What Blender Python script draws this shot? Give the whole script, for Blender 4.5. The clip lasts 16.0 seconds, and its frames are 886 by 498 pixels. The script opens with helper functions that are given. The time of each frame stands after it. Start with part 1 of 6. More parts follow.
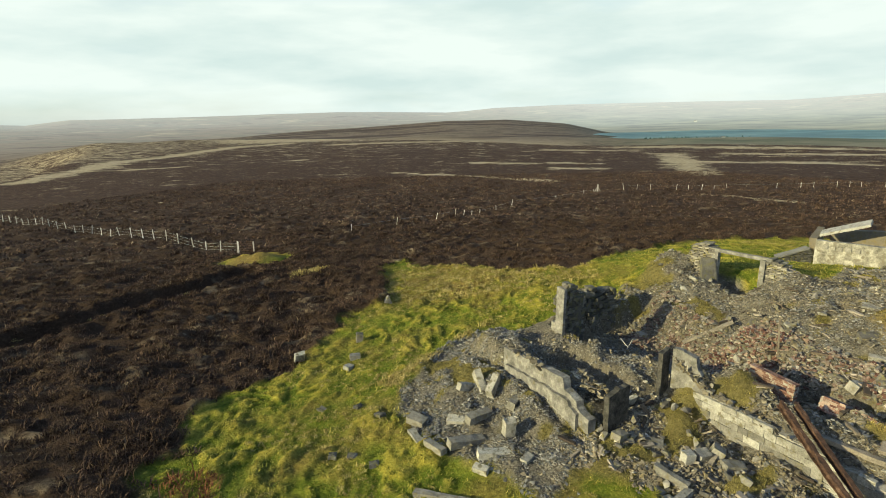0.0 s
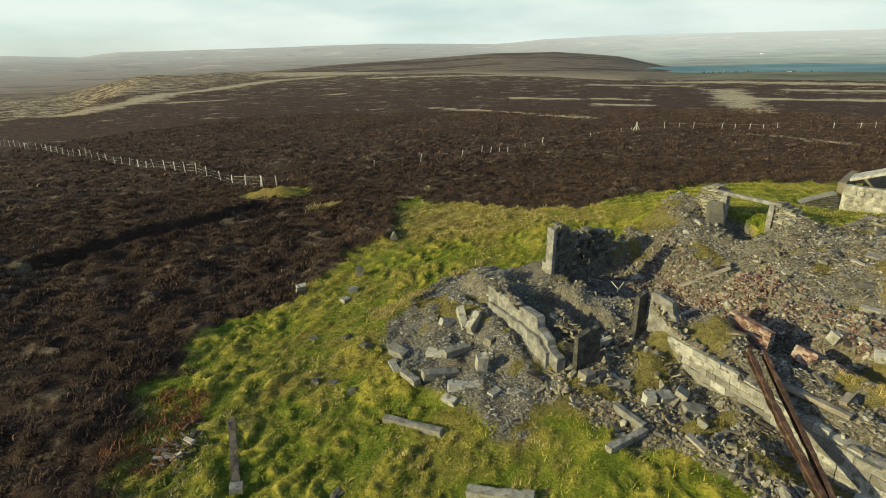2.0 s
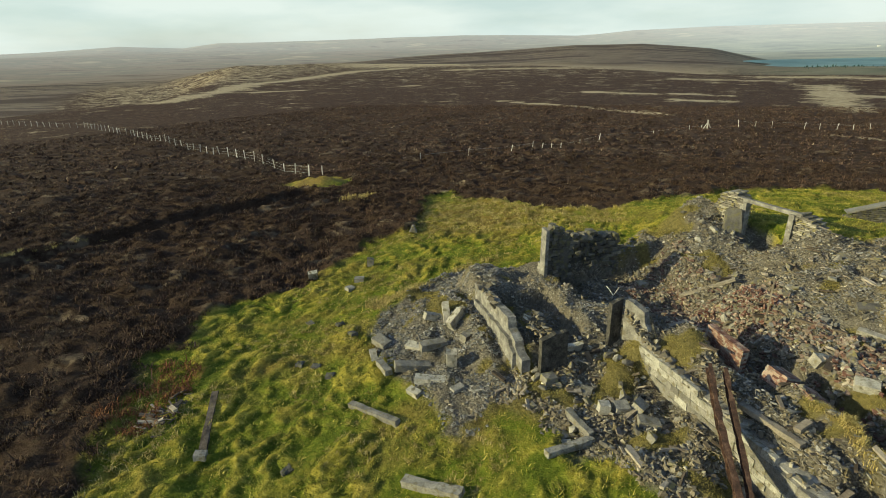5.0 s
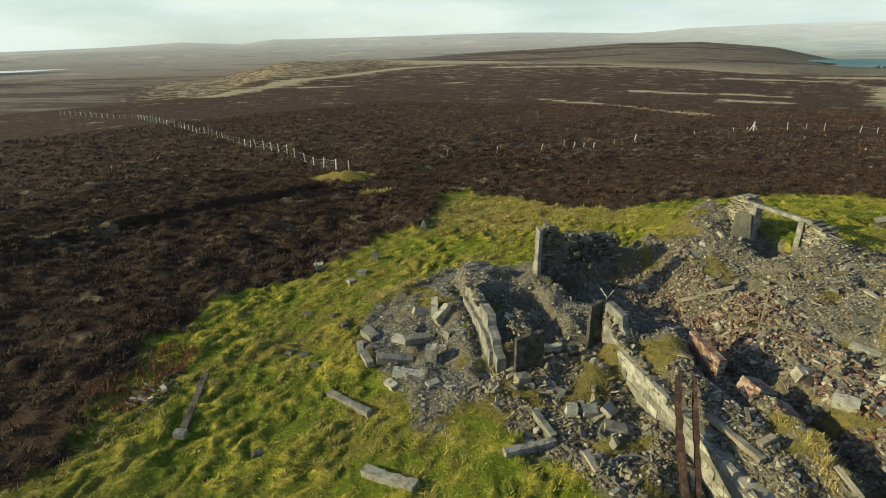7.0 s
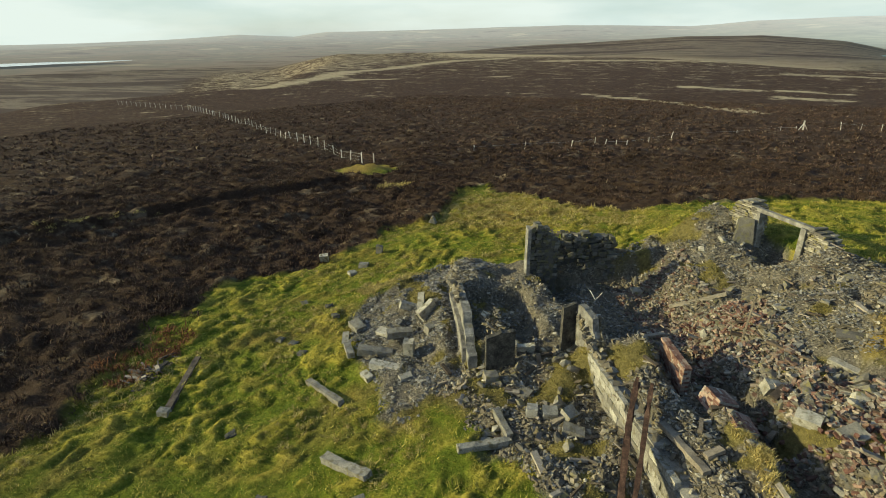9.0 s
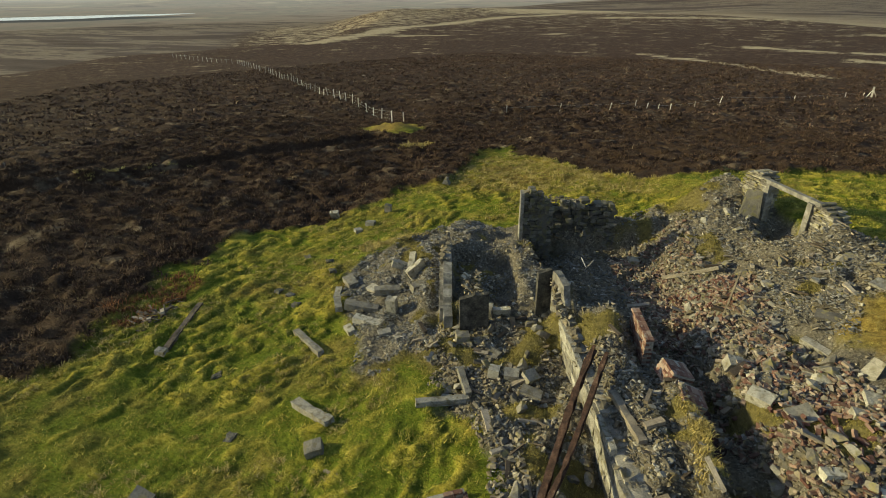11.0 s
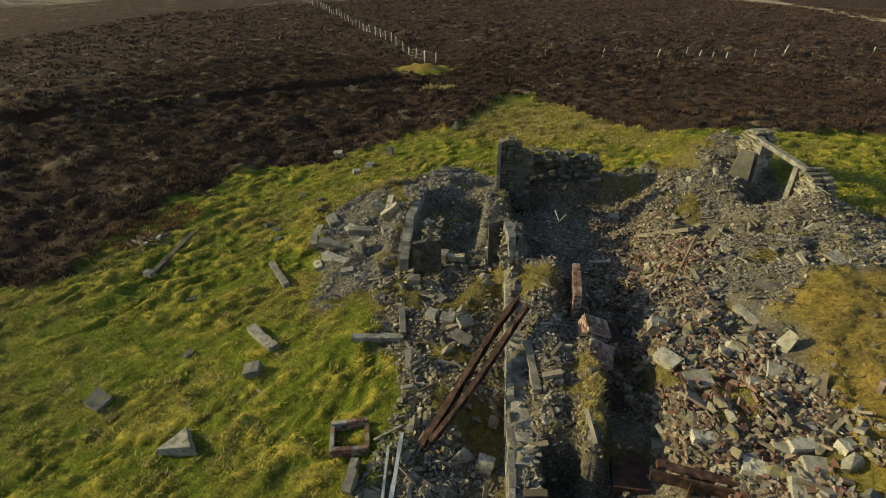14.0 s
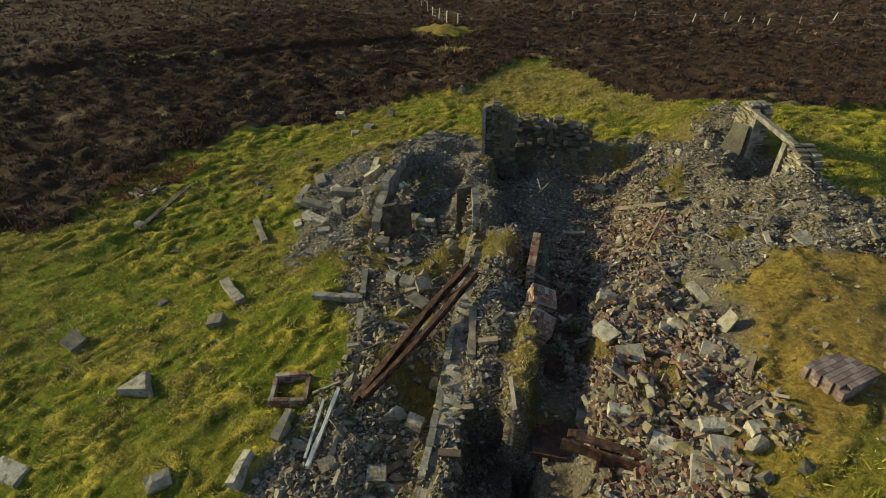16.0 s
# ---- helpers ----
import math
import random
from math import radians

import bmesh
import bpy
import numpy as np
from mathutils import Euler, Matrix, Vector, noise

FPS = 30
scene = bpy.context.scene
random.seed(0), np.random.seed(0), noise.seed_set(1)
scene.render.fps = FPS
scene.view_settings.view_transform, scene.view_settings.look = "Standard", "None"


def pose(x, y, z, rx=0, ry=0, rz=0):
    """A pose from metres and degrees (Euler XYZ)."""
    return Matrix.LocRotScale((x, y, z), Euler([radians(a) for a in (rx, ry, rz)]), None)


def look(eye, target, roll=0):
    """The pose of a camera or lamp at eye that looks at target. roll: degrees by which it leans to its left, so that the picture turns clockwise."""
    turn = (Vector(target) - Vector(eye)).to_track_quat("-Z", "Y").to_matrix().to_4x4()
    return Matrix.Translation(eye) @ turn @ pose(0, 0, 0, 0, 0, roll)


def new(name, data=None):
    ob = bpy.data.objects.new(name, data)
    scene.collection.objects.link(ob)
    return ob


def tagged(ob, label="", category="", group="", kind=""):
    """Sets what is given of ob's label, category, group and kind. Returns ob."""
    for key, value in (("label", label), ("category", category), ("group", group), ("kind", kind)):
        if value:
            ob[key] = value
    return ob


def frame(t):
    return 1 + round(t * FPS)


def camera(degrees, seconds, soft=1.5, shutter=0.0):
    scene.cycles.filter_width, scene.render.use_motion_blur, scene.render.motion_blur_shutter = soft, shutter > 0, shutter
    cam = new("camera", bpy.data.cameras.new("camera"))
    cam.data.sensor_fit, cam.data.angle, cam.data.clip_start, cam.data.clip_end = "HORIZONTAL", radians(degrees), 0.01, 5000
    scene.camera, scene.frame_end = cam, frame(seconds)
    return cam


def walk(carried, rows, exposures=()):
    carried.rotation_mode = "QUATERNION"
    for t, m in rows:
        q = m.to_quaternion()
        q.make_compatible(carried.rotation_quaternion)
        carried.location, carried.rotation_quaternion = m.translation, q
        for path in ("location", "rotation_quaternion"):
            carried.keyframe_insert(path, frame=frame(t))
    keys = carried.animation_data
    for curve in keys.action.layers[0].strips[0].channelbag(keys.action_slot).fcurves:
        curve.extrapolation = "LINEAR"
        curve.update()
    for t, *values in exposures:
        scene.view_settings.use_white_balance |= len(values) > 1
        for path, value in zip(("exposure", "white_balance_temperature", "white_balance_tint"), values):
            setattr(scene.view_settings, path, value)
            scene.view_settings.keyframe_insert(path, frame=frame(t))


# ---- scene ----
cam = camera(78.0, 16.0, 0.95)
PATH = [
    (0, (0.058, -0.33, 10.942), (0.037, 1.614, 10.471), -1.3),
    (0.5, (0.636, -0.332, 10.99), (0.561, 1.599, 10.472), -1.3),
    (1, (1.178, -0.349, 10.981), (1.068, 1.564, 10.406), -1.3),
    (1.5, (1.707, -0.313, 10.944), (1.567, 1.58, 10.313), -1.3),
    (2, (2.259, -0.306, 10.918), (2.084, 1.564, 10.233), -1.3),
    (2.5, (2.856, -0.306, 10.942), (2.634, 1.551, 10.235), -1.3),
    (3, (3.453, -0.319, 10.982), (3.173, 1.532, 10.276), -1.2),
    (3.5, (4.025, -0.263, 11.04), (3.689, 1.578, 10.334), -1.2),
    (4, (4.58, -0.227, 11.105), (4.195, 1.604, 10.398), -1.1),
    (4.5, (5.109, -0.151, 11.103), (4.699, 1.675, 10.397), -1.2),
    (7, (7.678, 0.388, 11.033), (7.092, 2.163, 10.322), -1.0),
    (7.5, (8.224, 0.553, 11.054), (7.595, 2.312, 10.341), -1.0),
    (8, (8.758, 0.698, 11.049), (8.098, 2.446, 10.336), -1.1),
    (8.5, (9.308, 0.854, 11.112), (8.611, 2.587, 10.398), -1.0),
    (11, (12.025, 1.826, 11.234), (11.156, 3.41, 10.376), -0.7),
    (11.5, (12.565, 2.052, 11.215), (11.663, 3.602, 10.331), -0.6),
    (12, (13.099, 2.292, 11.196), (12.175, 3.814, 10.284), -0.5),
    (12.5, (13.598, 2.545, 11.225), (12.658, 4.039, 10.285), -0.4),
    (13, (14.081, 2.815, 11.305), (13.116, 4.274, 10.336), -0.4),
    (13.5, (14.6, 3.084, 11.348), (13.611, 4.509, 10.351), -0.4),
    (14, (15.112, 3.326, 11.425), (14.115, 4.718, 10.391), -0.4),
    (14.5, (15.598, 3.609, 11.471), (14.59, 4.974, 10.412), -0.4),
    (15, (16.059, 3.937, 11.49), (15.033, 5.268, 10.406), -0.3),
    (15.5, (16.51, 4.282, 11.464), (15.469, 5.58, 10.355), -0.3),
    (16, (16.971, 4.642, 11.419), (15.911, 5.9, 10.281), -0.3),
]
EXPOSURE, SKY_STRENGTH, SUN_STRENGTH, CLOUD = 0.3, 0.14, 4.6, (4.85, 5.3, 5.05, 1)

walk(cam, [(t, look(eye, target, roll)) for t, eye, target, roll in PATH], [(0.0, EXPOSURE + 0.12, 6500, 5), (3.0, EXPOSURE - 0.03, 6500, 3), (8.5, EXPOSURE, 6500, 3), (11.0, EXPOSURE - 0.1, 6900, 4), (16.0, EXPOSURE - 0.22, 7150, 5)])

# ---- light ----
SUN_EL, SHADOW = 17.5, Vector((0.89, 0.43, 0))
world = bpy.data.worlds.new("sky")
scene.world = world
world.use_nodes = True
wn, wl = world.node_tree.nodes, world.node_tree.links
wn.clear()
w_out, w_bg = wn.new("ShaderNodeOutputWorld"), wn.new("ShaderNodeBackground")
w_sky = wn.new("ShaderNodeTexSky")
w_sky.sky_type, w_sky.sun_disc = "NISHITA", False
w_sky.sun_elevation, w_sky.sun_rotation = radians(SUN_EL), math.atan2(-SHADOW.x, -SHADOW.y)
w_sky.air_density, w_sky.dust_density, w_sky.ozone_density = 1.0, 1.0, 2.5
w_co, w_map = wn.new("ShaderNodeTexCoord"), wn.new("ShaderNodeMapping")
w_map.inputs["Scale"].default_value = (1.0, 1.0, 4.5)
wl.new(w_co.outputs["Generated"], w_map.inputs["Vector"])


def sky_noise(scale, detail, lo, hi, black, white):
    t, r = wn.new("ShaderNodeTexNoise"), wn.new("ShaderNodeValToRGB")
    t.inputs["Scale"].default_value, t.inputs["Detail"].default_value, t.inputs["Roughness"].default_value = scale, detail, 0.52
    r.color_ramp.elements[0].position, r.color_ramp.elements[0].color = lo, black
    r.color_ramp.elements[1].position, r.color_ramp.elements[1].color = hi, white
    wl.new(w_map.outputs["Vector"], t.inputs["Vector"])
    wl.new(t.outputs["Fac"], r.inputs["Fac"])
    return r.outputs["Color"]


w_cover = sky_noise(1.7, 6, 0.30, 0.52, (0.55, 0.55, 0.55, 1), (1, 1, 1, 1))
w_tone = sky_noise(3.1, 7, 0.36, 0.60, (0.76, 0.83, 0.85, 1), (1, 1, 1, 1))
# cloud cover thins out towards the zenith
w_sep, w_thin = wn.new("ShaderNodeSeparateXYZ"), wn.new("ShaderNodeMapRange")
w_thin.inputs["From Min"].default_value, w_thin.inputs["From Max"].default_value = 0.18, 0.25
w_thin.inputs["To Min"].default_value, w_thin.inputs["To Max"].default_value = 1.0, 0.06
w_mul, w_mix, w_lit = wn.new("ShaderNodeMath"), wn.new("ShaderNodeMix"), wn.new("ShaderNodeMix")
w_mul.operation = "MULTIPLY"
w_mix.data_type = w_lit.data_type = "RGBA"
w_lit.blend_type = "MULTIPLY"
w_lit.inputs["Factor"].default_value = 1
w_lit.inputs["B"].default_value = CLOUD
wl.new(w_tone, w_lit.inputs["A"])
wl.new(w_co.outputs["Generated"], w_sep.inputs["Vector"])
wl.new(w_sep.outputs["Z"], w_thin.inputs["Value"])
wl.new(w_cover, w_mul.inputs[0])
wl.new(w_thin.outputs["Result"], w_mul.inputs[1])
wl.new(w_mul.outputs["Value"], w_mix.inputs["Factor"])
wl.new(w_sky.outputs["Color"], w_mix.inputs["A"])
wl.new(w_lit.outputs["Result"], w_mix.inputs["B"])
wl.new(w_mix.outputs["Result"], w_bg.inputs["Color"])
w_bg.inputs["Strength"].default_value = SKY_STRENGTH
wl.new(w_bg.outputs["Background"], w_out.inputs["Surface"])
sun = new("sun", bpy.data.lights.new("sun", "SUN"))
sun.data.energy, sun.data.angle, sun.data.color = SUN_STRENGTH, radians(0.6), (0.99, 0.885, 0.50)
way = SHADOW.normalized() * math.cos(radians(SUN_EL)) - Vector((0, 0, math.sin(radians(SUN_EL))))
sun.matrix_world = look(Vector((0, 0, 60)) - way * 40, Vector((0, 0, 60)))

# ---- materials ----


def ramp_node(nodes, stops):
    r = nodes.new("ShaderNodeValToRGB")
    e = r.color_ramp.elements
    while len(e) < len(stops):
        e.new(0.5)
    for k, (p, c) in enumerate(stops):
        e[k].position, e[k].color = p, (*c, 1)
    return r


def surface(name, stops, vary="island", rough=0.9, grain=18.0, stain=2.0, bump=0.4, size=0.02, patch=None, metal=0.0, amount=0.45):
    """A weathered surface: a colour per piece from stops, stained at two scales, with fine relief. patch: (colour, cover) of growth or rust."""
    m = bpy.data.materials.new(name)
    m.use_nodes = True
    n, l = m.node_tree.nodes, m.node_tree.links
    b = n["Principled BSDF"]
    b.inputs["Roughness"].default_value, b.inputs["Metallic"].default_value = rough, metal
    b.inputs["Specular IOR Level"].default_value = 0.25
    geo, co, info = n.new("ShaderNodeNewGeometry"), n.new("ShaderNodeTexCoord"), n.new("ShaderNodeObjectInfo")
    ramp = ramp_node(n, stops)
    if vary == "island":
        l.new(geo.outputs["Random Per Island"], ramp.inputs["Fac"])
    elif vary == "object":
        l.new(info.outputs["Random"], ramp.inputs["Fac"])
    fine, broad = n.new("ShaderNodeTexNoise"), n.new("ShaderNodeTexNoise")
    for node, scale, detail in ((fine, grain, 6), (broad, stain, 4)):
        node.inputs["Scale"].default_value, node.inputs["Detail"].default_value, node.inputs["Roughness"].default_value = scale, detail, 0.65
        l.new(geo.outputs["Position"], node.inputs["Vector"])
    if vary == "noise":
        l.new(broad.outputs["Fac"], ramp.inputs["Fac"])
    add = n.new("ShaderNodeMath")
    add.operation = "ADD"
    l.new(fine.outputs["Fac"], add.inputs[0])
    l.new(broad.outputs["Fac"], add.inputs[1])
    span = n.new("ShaderNodeMapRange")
    span.inputs["From Min"].default_value, span.inputs["From Max"].default_value = 0.7, 1.3
    span.inputs["To Min"].default_value, span.inputs["To Max"].default_value = 1 - amount, 1 + amount
    l.new(add.outputs["Value"], span.inputs["Value"])
    mul = n.new("ShaderNodeMix")
    mul.data_type, mul.blend_type = "RGBA", "MULTIPLY"
    mul.inputs["Factor"].default_value = 1
    l.new(ramp.outputs["Color"], mul.inputs["A"])
    l.new(span.outputs["Result"], mul.inputs["B"])
    last = mul.outputs["Result"]
    if patch:
        spots = n.new("ShaderNodeTexNoise")
        spots.inputs["Scale"].default_value, spots.inputs["Detail"].default_value = patch[2], 5
        l.new(geo.outputs["Position"], spots.inputs["Vector"])
        mask = ramp_node(n, [(1 - patch[1] - 0.06, (0, 0, 0)), (1 - patch[1] + 0.06, (1, 1, 1))])
        l.new(spots.outputs["Fac"], mask.inputs["Fac"])
        over = n.new("ShaderNodeMix")
        over.data_type = "RGBA"
        over.inputs["B"].default_value = (*patch[0], 1)
        l.new(mask.outputs["Color"], over.inputs["Factor"])
        l.new(last, over.inputs["A"])
        last = over.outputs["Result"]
    l.new(last, b.inputs["Base Color"])
    bp = n.new("ShaderNodeBump")
    bp.inputs["Strength"].default_value, bp.inputs["Distance"].default_value = bump, size
    l.new(add.outputs["Value"], bp.inputs["Height"])
    l.new(bp.outputs["Normal"], b.inputs["Normal"])
    return m


SLATE = surface("slate", [(0.0, (0.115, 0.11, 0.102)), (0.45, (0.17, 0.162, 0.148)), (0.82, (0.27, 0.252, 0.222)), (1.0, (0.44, 0.41, 0.36))], rough=0.7, patch=((0.21, 0.18, 0.125), 0.40, 5), amount=0.32)
STONE = surface("stone", [(0.0, (0.120, 0.102, 0.077)), (0.5, (0.180, 0.152, 0.112)), (0.85, (0.280, 0.239, 0.175)), (1.0, (0.460, 0.407, 0.315))], patch=((0.190, 0.150, 0.081), 0.42, 4), amount=0.32)
GRAVEL = surface("tan_gravel", [(0.0, (0.140, 0.116, 0.084)), (0.5, (0.220, 0.182, 0.129)), (0.85, (0.320, 0.270, 0.194)), (1.0, (0.480, 0.427, 0.324))], patch=((0.200, 0.160, 0.086), 0.42, 4), amount=0.32)
# dark base stands in for shade on walls; own tone on sunken stones
DARK_STONE = surface("shade_dark_stone", [(0.0, (0.06, 0.056, 0.05)), (0.6, (0.115, 0.107, 0.094)), (1.0, (0.19, 0.175, 0.148))], vary="object", bump=0.8, size=0.04, patch=((0.12, 0.11, 0.06), 0.44, 5))
STONE_PIECE = surface("stone_piece", [(0.0, (0.10, 0.09, 0.078)), (0.6, (0.20, 0.18, 0.15)), (1.0, (0.36, 0.33, 0.27))], vary="object", patch=((0.22, 0.19, 0.09), 0.42, 5))
BRICK = surface("brick", [(0.0, (0.10, 0.046, 0.036)), (0.4, (0.16, 0.08, 0.06)), (0.7, (0.23, 0.135, 0.102)), (1.0, (0.34, 0.245, 0.19))], vary="object", grain=30, patch=((0.32, 0.27, 0.22), 0.38, 8))
BRICK_STUFF = surface("brick_rubble", [(0.0, (0.09, 0.052, 0.042)), (0.4, (0.15, 0.088, 0.068)), (0.65, (0.21, 0.145, 0.11)), (0.85, (0.28, 0.225, 0.175)), (1.0, (0.38, 0.33, 0.27))], grain=30, patch=((0.26, 0.21, 0.165), 0.42, 6), amount=0.35)
MORTAR = surface("mortar", [(0.0, (0.24, 0.22, 0.19)), (1.0, (0.36, 0.33, 0.28))], vary="noise", grain=25, stain=3)
CONCRETE = surface("concrete", [(0.3, (0.15, 0.139, 0.122)), (0.5, (0.205, 0.19, 0.168)), (0.7, (0.29, 0.272, 0.24))], vary="noise", grain=22, stain=3.0, bump=0.8, size=0.03, patch=((0.16, 0.14, 0.095), 0.36, 4), amount=0.42)
CONCRETE_PIECE = surface("concrete_piece", [(0.0, (0.16, 0.147, 0.127)), (0.6, (0.27, 0.25, 0.215)), (1.0, (0.40, 0.375, 0.325))], vary="object", grain=26, stain=4, bump=0.8, size=0.03, patch=((0.17, 0.147, 0.095), 0.40, 6), amount=0.5)
PALE_PIECE = surface("pale_cut_stone", [(0.0, (0.22, 0.20, 0.168)), (0.6, (0.35, 0.322, 0.268)), (1.0, (0.46, 0.425, 0.355))], vary="object", grain=24, stain=4, bump=0.8, size=0.03, patch=((0.19, 0.165, 0.11), 0.40, 6), amount=0.42)
# concrete darkened to paint the shade on faces turned from the sun
SHADED_RENDER = surface("shaded_render", [(0.35, (0.035, 0.033, 0.03)), (0.6, (0.075, 0.068, 0.058)), (0.75, (0.13, 0.117, 0.095))], vary="noise", grain=22, stain=4, bump=0.8, size=0.03, amount=0.6)
PAINTED = surface("limewashed_wall", [(0.3, (0.20, 0.18, 0.145)), (0.5, (0.30, 0.275, 0.225)), (0.65, (0.40, 0.37, 0.31))], vary="noise", grain=14, stain=2.2, patch=((0.20, 0.175, 0.13), 0.40, 3))
WHITE = surface("white_paint", [(0.0, (0.8, 0.79, 0.74)), (1.0, (0.86, 0.85, 0.8))], vary="noise")
RUST = surface("rusty_iron", [(0.3, (0.04, 0.024, 0.018)), (0.55, (0.085, 0.045, 0.03)), (0.75, (0.16, 0.10, 0.07))], vary="noise", rough=0.85, grain=26, stain=5, bump=0.7, size=0.03)
TIMBER = surface("old_timber", [(0.0, (0.10, 0.075, 0.055)), (0.5, (0.20, 0.165, 0.125)), (1.0, (0.33, 0.29, 0.235))], vary="object", grain=30, stain=4)
SPLINTER = surface("splintered_wood", [(0.0, (0.06, 0.045, 0.035)), (0.5, (0.16, 0.125, 0.09)), (1.0, (0.36, 0.31, 0.25))], grain=30, stain=4)
DARK_TIMBER = surface("dark_timber", [(0.3, (0.055, 0.042, 0.035)), (0.7, (0.13, 0.105, 0.085))], vary="noise", grain=26, stain=3)
POST = surface("weathered_post", [(0.0, (0.34, 0.31, 0.27)), (1.0, (0.58, 0.55, 0.50))], vary="object", grain=20)
METAL = surface("galvanised_metal", [(0.3, (0.42, 0.43, 0.42)), (0.7, (0.58, 0.59, 0.57))], vary="noise", rough=0.5, metal=0.6, amount=0.25)
# red-brown paving with the trench's shade mixed into its colour
BRICK_FLOOR = surface("worn_brick_in_shade", [(0.3, (0.04, 0.025, 0.021)), (0.55, (0.08, 0.044, 0.034)), (0.75, (0.12, 0.075, 0.058))], vary="noise", grain=14, stain=2.5)
BLUE_BRICK = surface("engineering_brick", [(0.0, (0.12, 0.085, 0.085)), (0.5, (0.19, 0.14, 0.13)), (1.0, (0.26, 0.20, 0.19))], vary="object", grain=25)
GRASS_BLADE = surface("grass_blades", [(0.0, (0.087, 0.117, 0.011)), (0.4, (0.190, 0.194, 0.022)), (0.75, (0.370, 0.316, 0.048)), (1.0, (0.575, 0.466, 0.112))], rough=0.8, grain=6, stain=0.5, bump=0, amount=0.5)
DRY_BLADE = surface("dry_grass_blades", [(0.0, (0.24, 0.18, 0.05)), (0.5, (0.40, 0.31, 0.10)), (1.0, (0.55, 0.44, 0.19))], rough=0.85, grain=6, stain=0.5, bump=0)
MOSS_BLADE = surface("mossy_yellow_grass", [(0.0, (0.130, 0.100, 0.024)), (0.5, (0.260, 0.215, 0.053)), (1.0, (0.420, 0.345, 0.111))], rough=0.9, grain=6, stain=0.8, bump=0, amount=0.6)
HEATHER = surface("heather_shoots", [(0.0, (0.036, 0.022, 0.015)), (0.5, (0.07, 0.041, 0.027)), (0.95, (0.11, 0.067, 0.043)), (1.0, (0.20, 0.15, 0.10))], rough=0.95, grain=3, stain=0.25, bump=0, amount=0.5)
# heather again, its colour lifted to carry haze over the far moor
HAZY_HEATHER = surface("hazy_heather_shoots", [(0.0, (0.048, 0.028, 0.02)), (0.5, (0.085, 0.051, 0.035)), (0.95, (0.13, 0.083, 0.056)), (1.0, (0.26, 0.20, 0.135))], rough=0.95, grain=1.5, stain=0.12, bump=0, amount=0.55)
RUSTY_BRACKEN = surface("dead_bracken", [(0.0, (0.13, 0.05, 0.02)), (1.0, (0.26, 0.12, 0.05))], rough=0.95, bump=0)
WATER = surface("still_water", [(0.3, (0.30, 0.34, 0.36)), (0.7, (0.36, 0.40, 0.42))], vary="noise", rough=0.12, bump=0, amount=0.1)
WOODS = surface("far_woods", [(0.0, (0.02, 0.045, 0.04)), (1.0, (0.05, 0.09, 0.075))], grain=0.05, stain=0.01, bump=0)


# ---- lie of the land ----
UX, UY = math.cos(math.radians(-64)), math.sin(math.radians(-64))
RISE_V = [-30, 3, 6.5, 9.3, 11, 13, 15.1, 18, 20.5, 22.5, 26, 34, 60, 120]
RISE_Z = [0, 0.05, 0.45, 0.95, 1.25, 1.5, 1.7, 2.75, 3.15, 4.0, 4.2, 4.0, 2.0, 0]


def bell(x, y, cx, cy, sx, sy):
    return np.exp(-((x - cx) / sx) ** 2 - ((y - cy) / sy) ** 2)


def step(a, b, x):
    k = np.clip((x - a) / (b - a), 0, 1)
    return k * k * (3 - 2 * k)


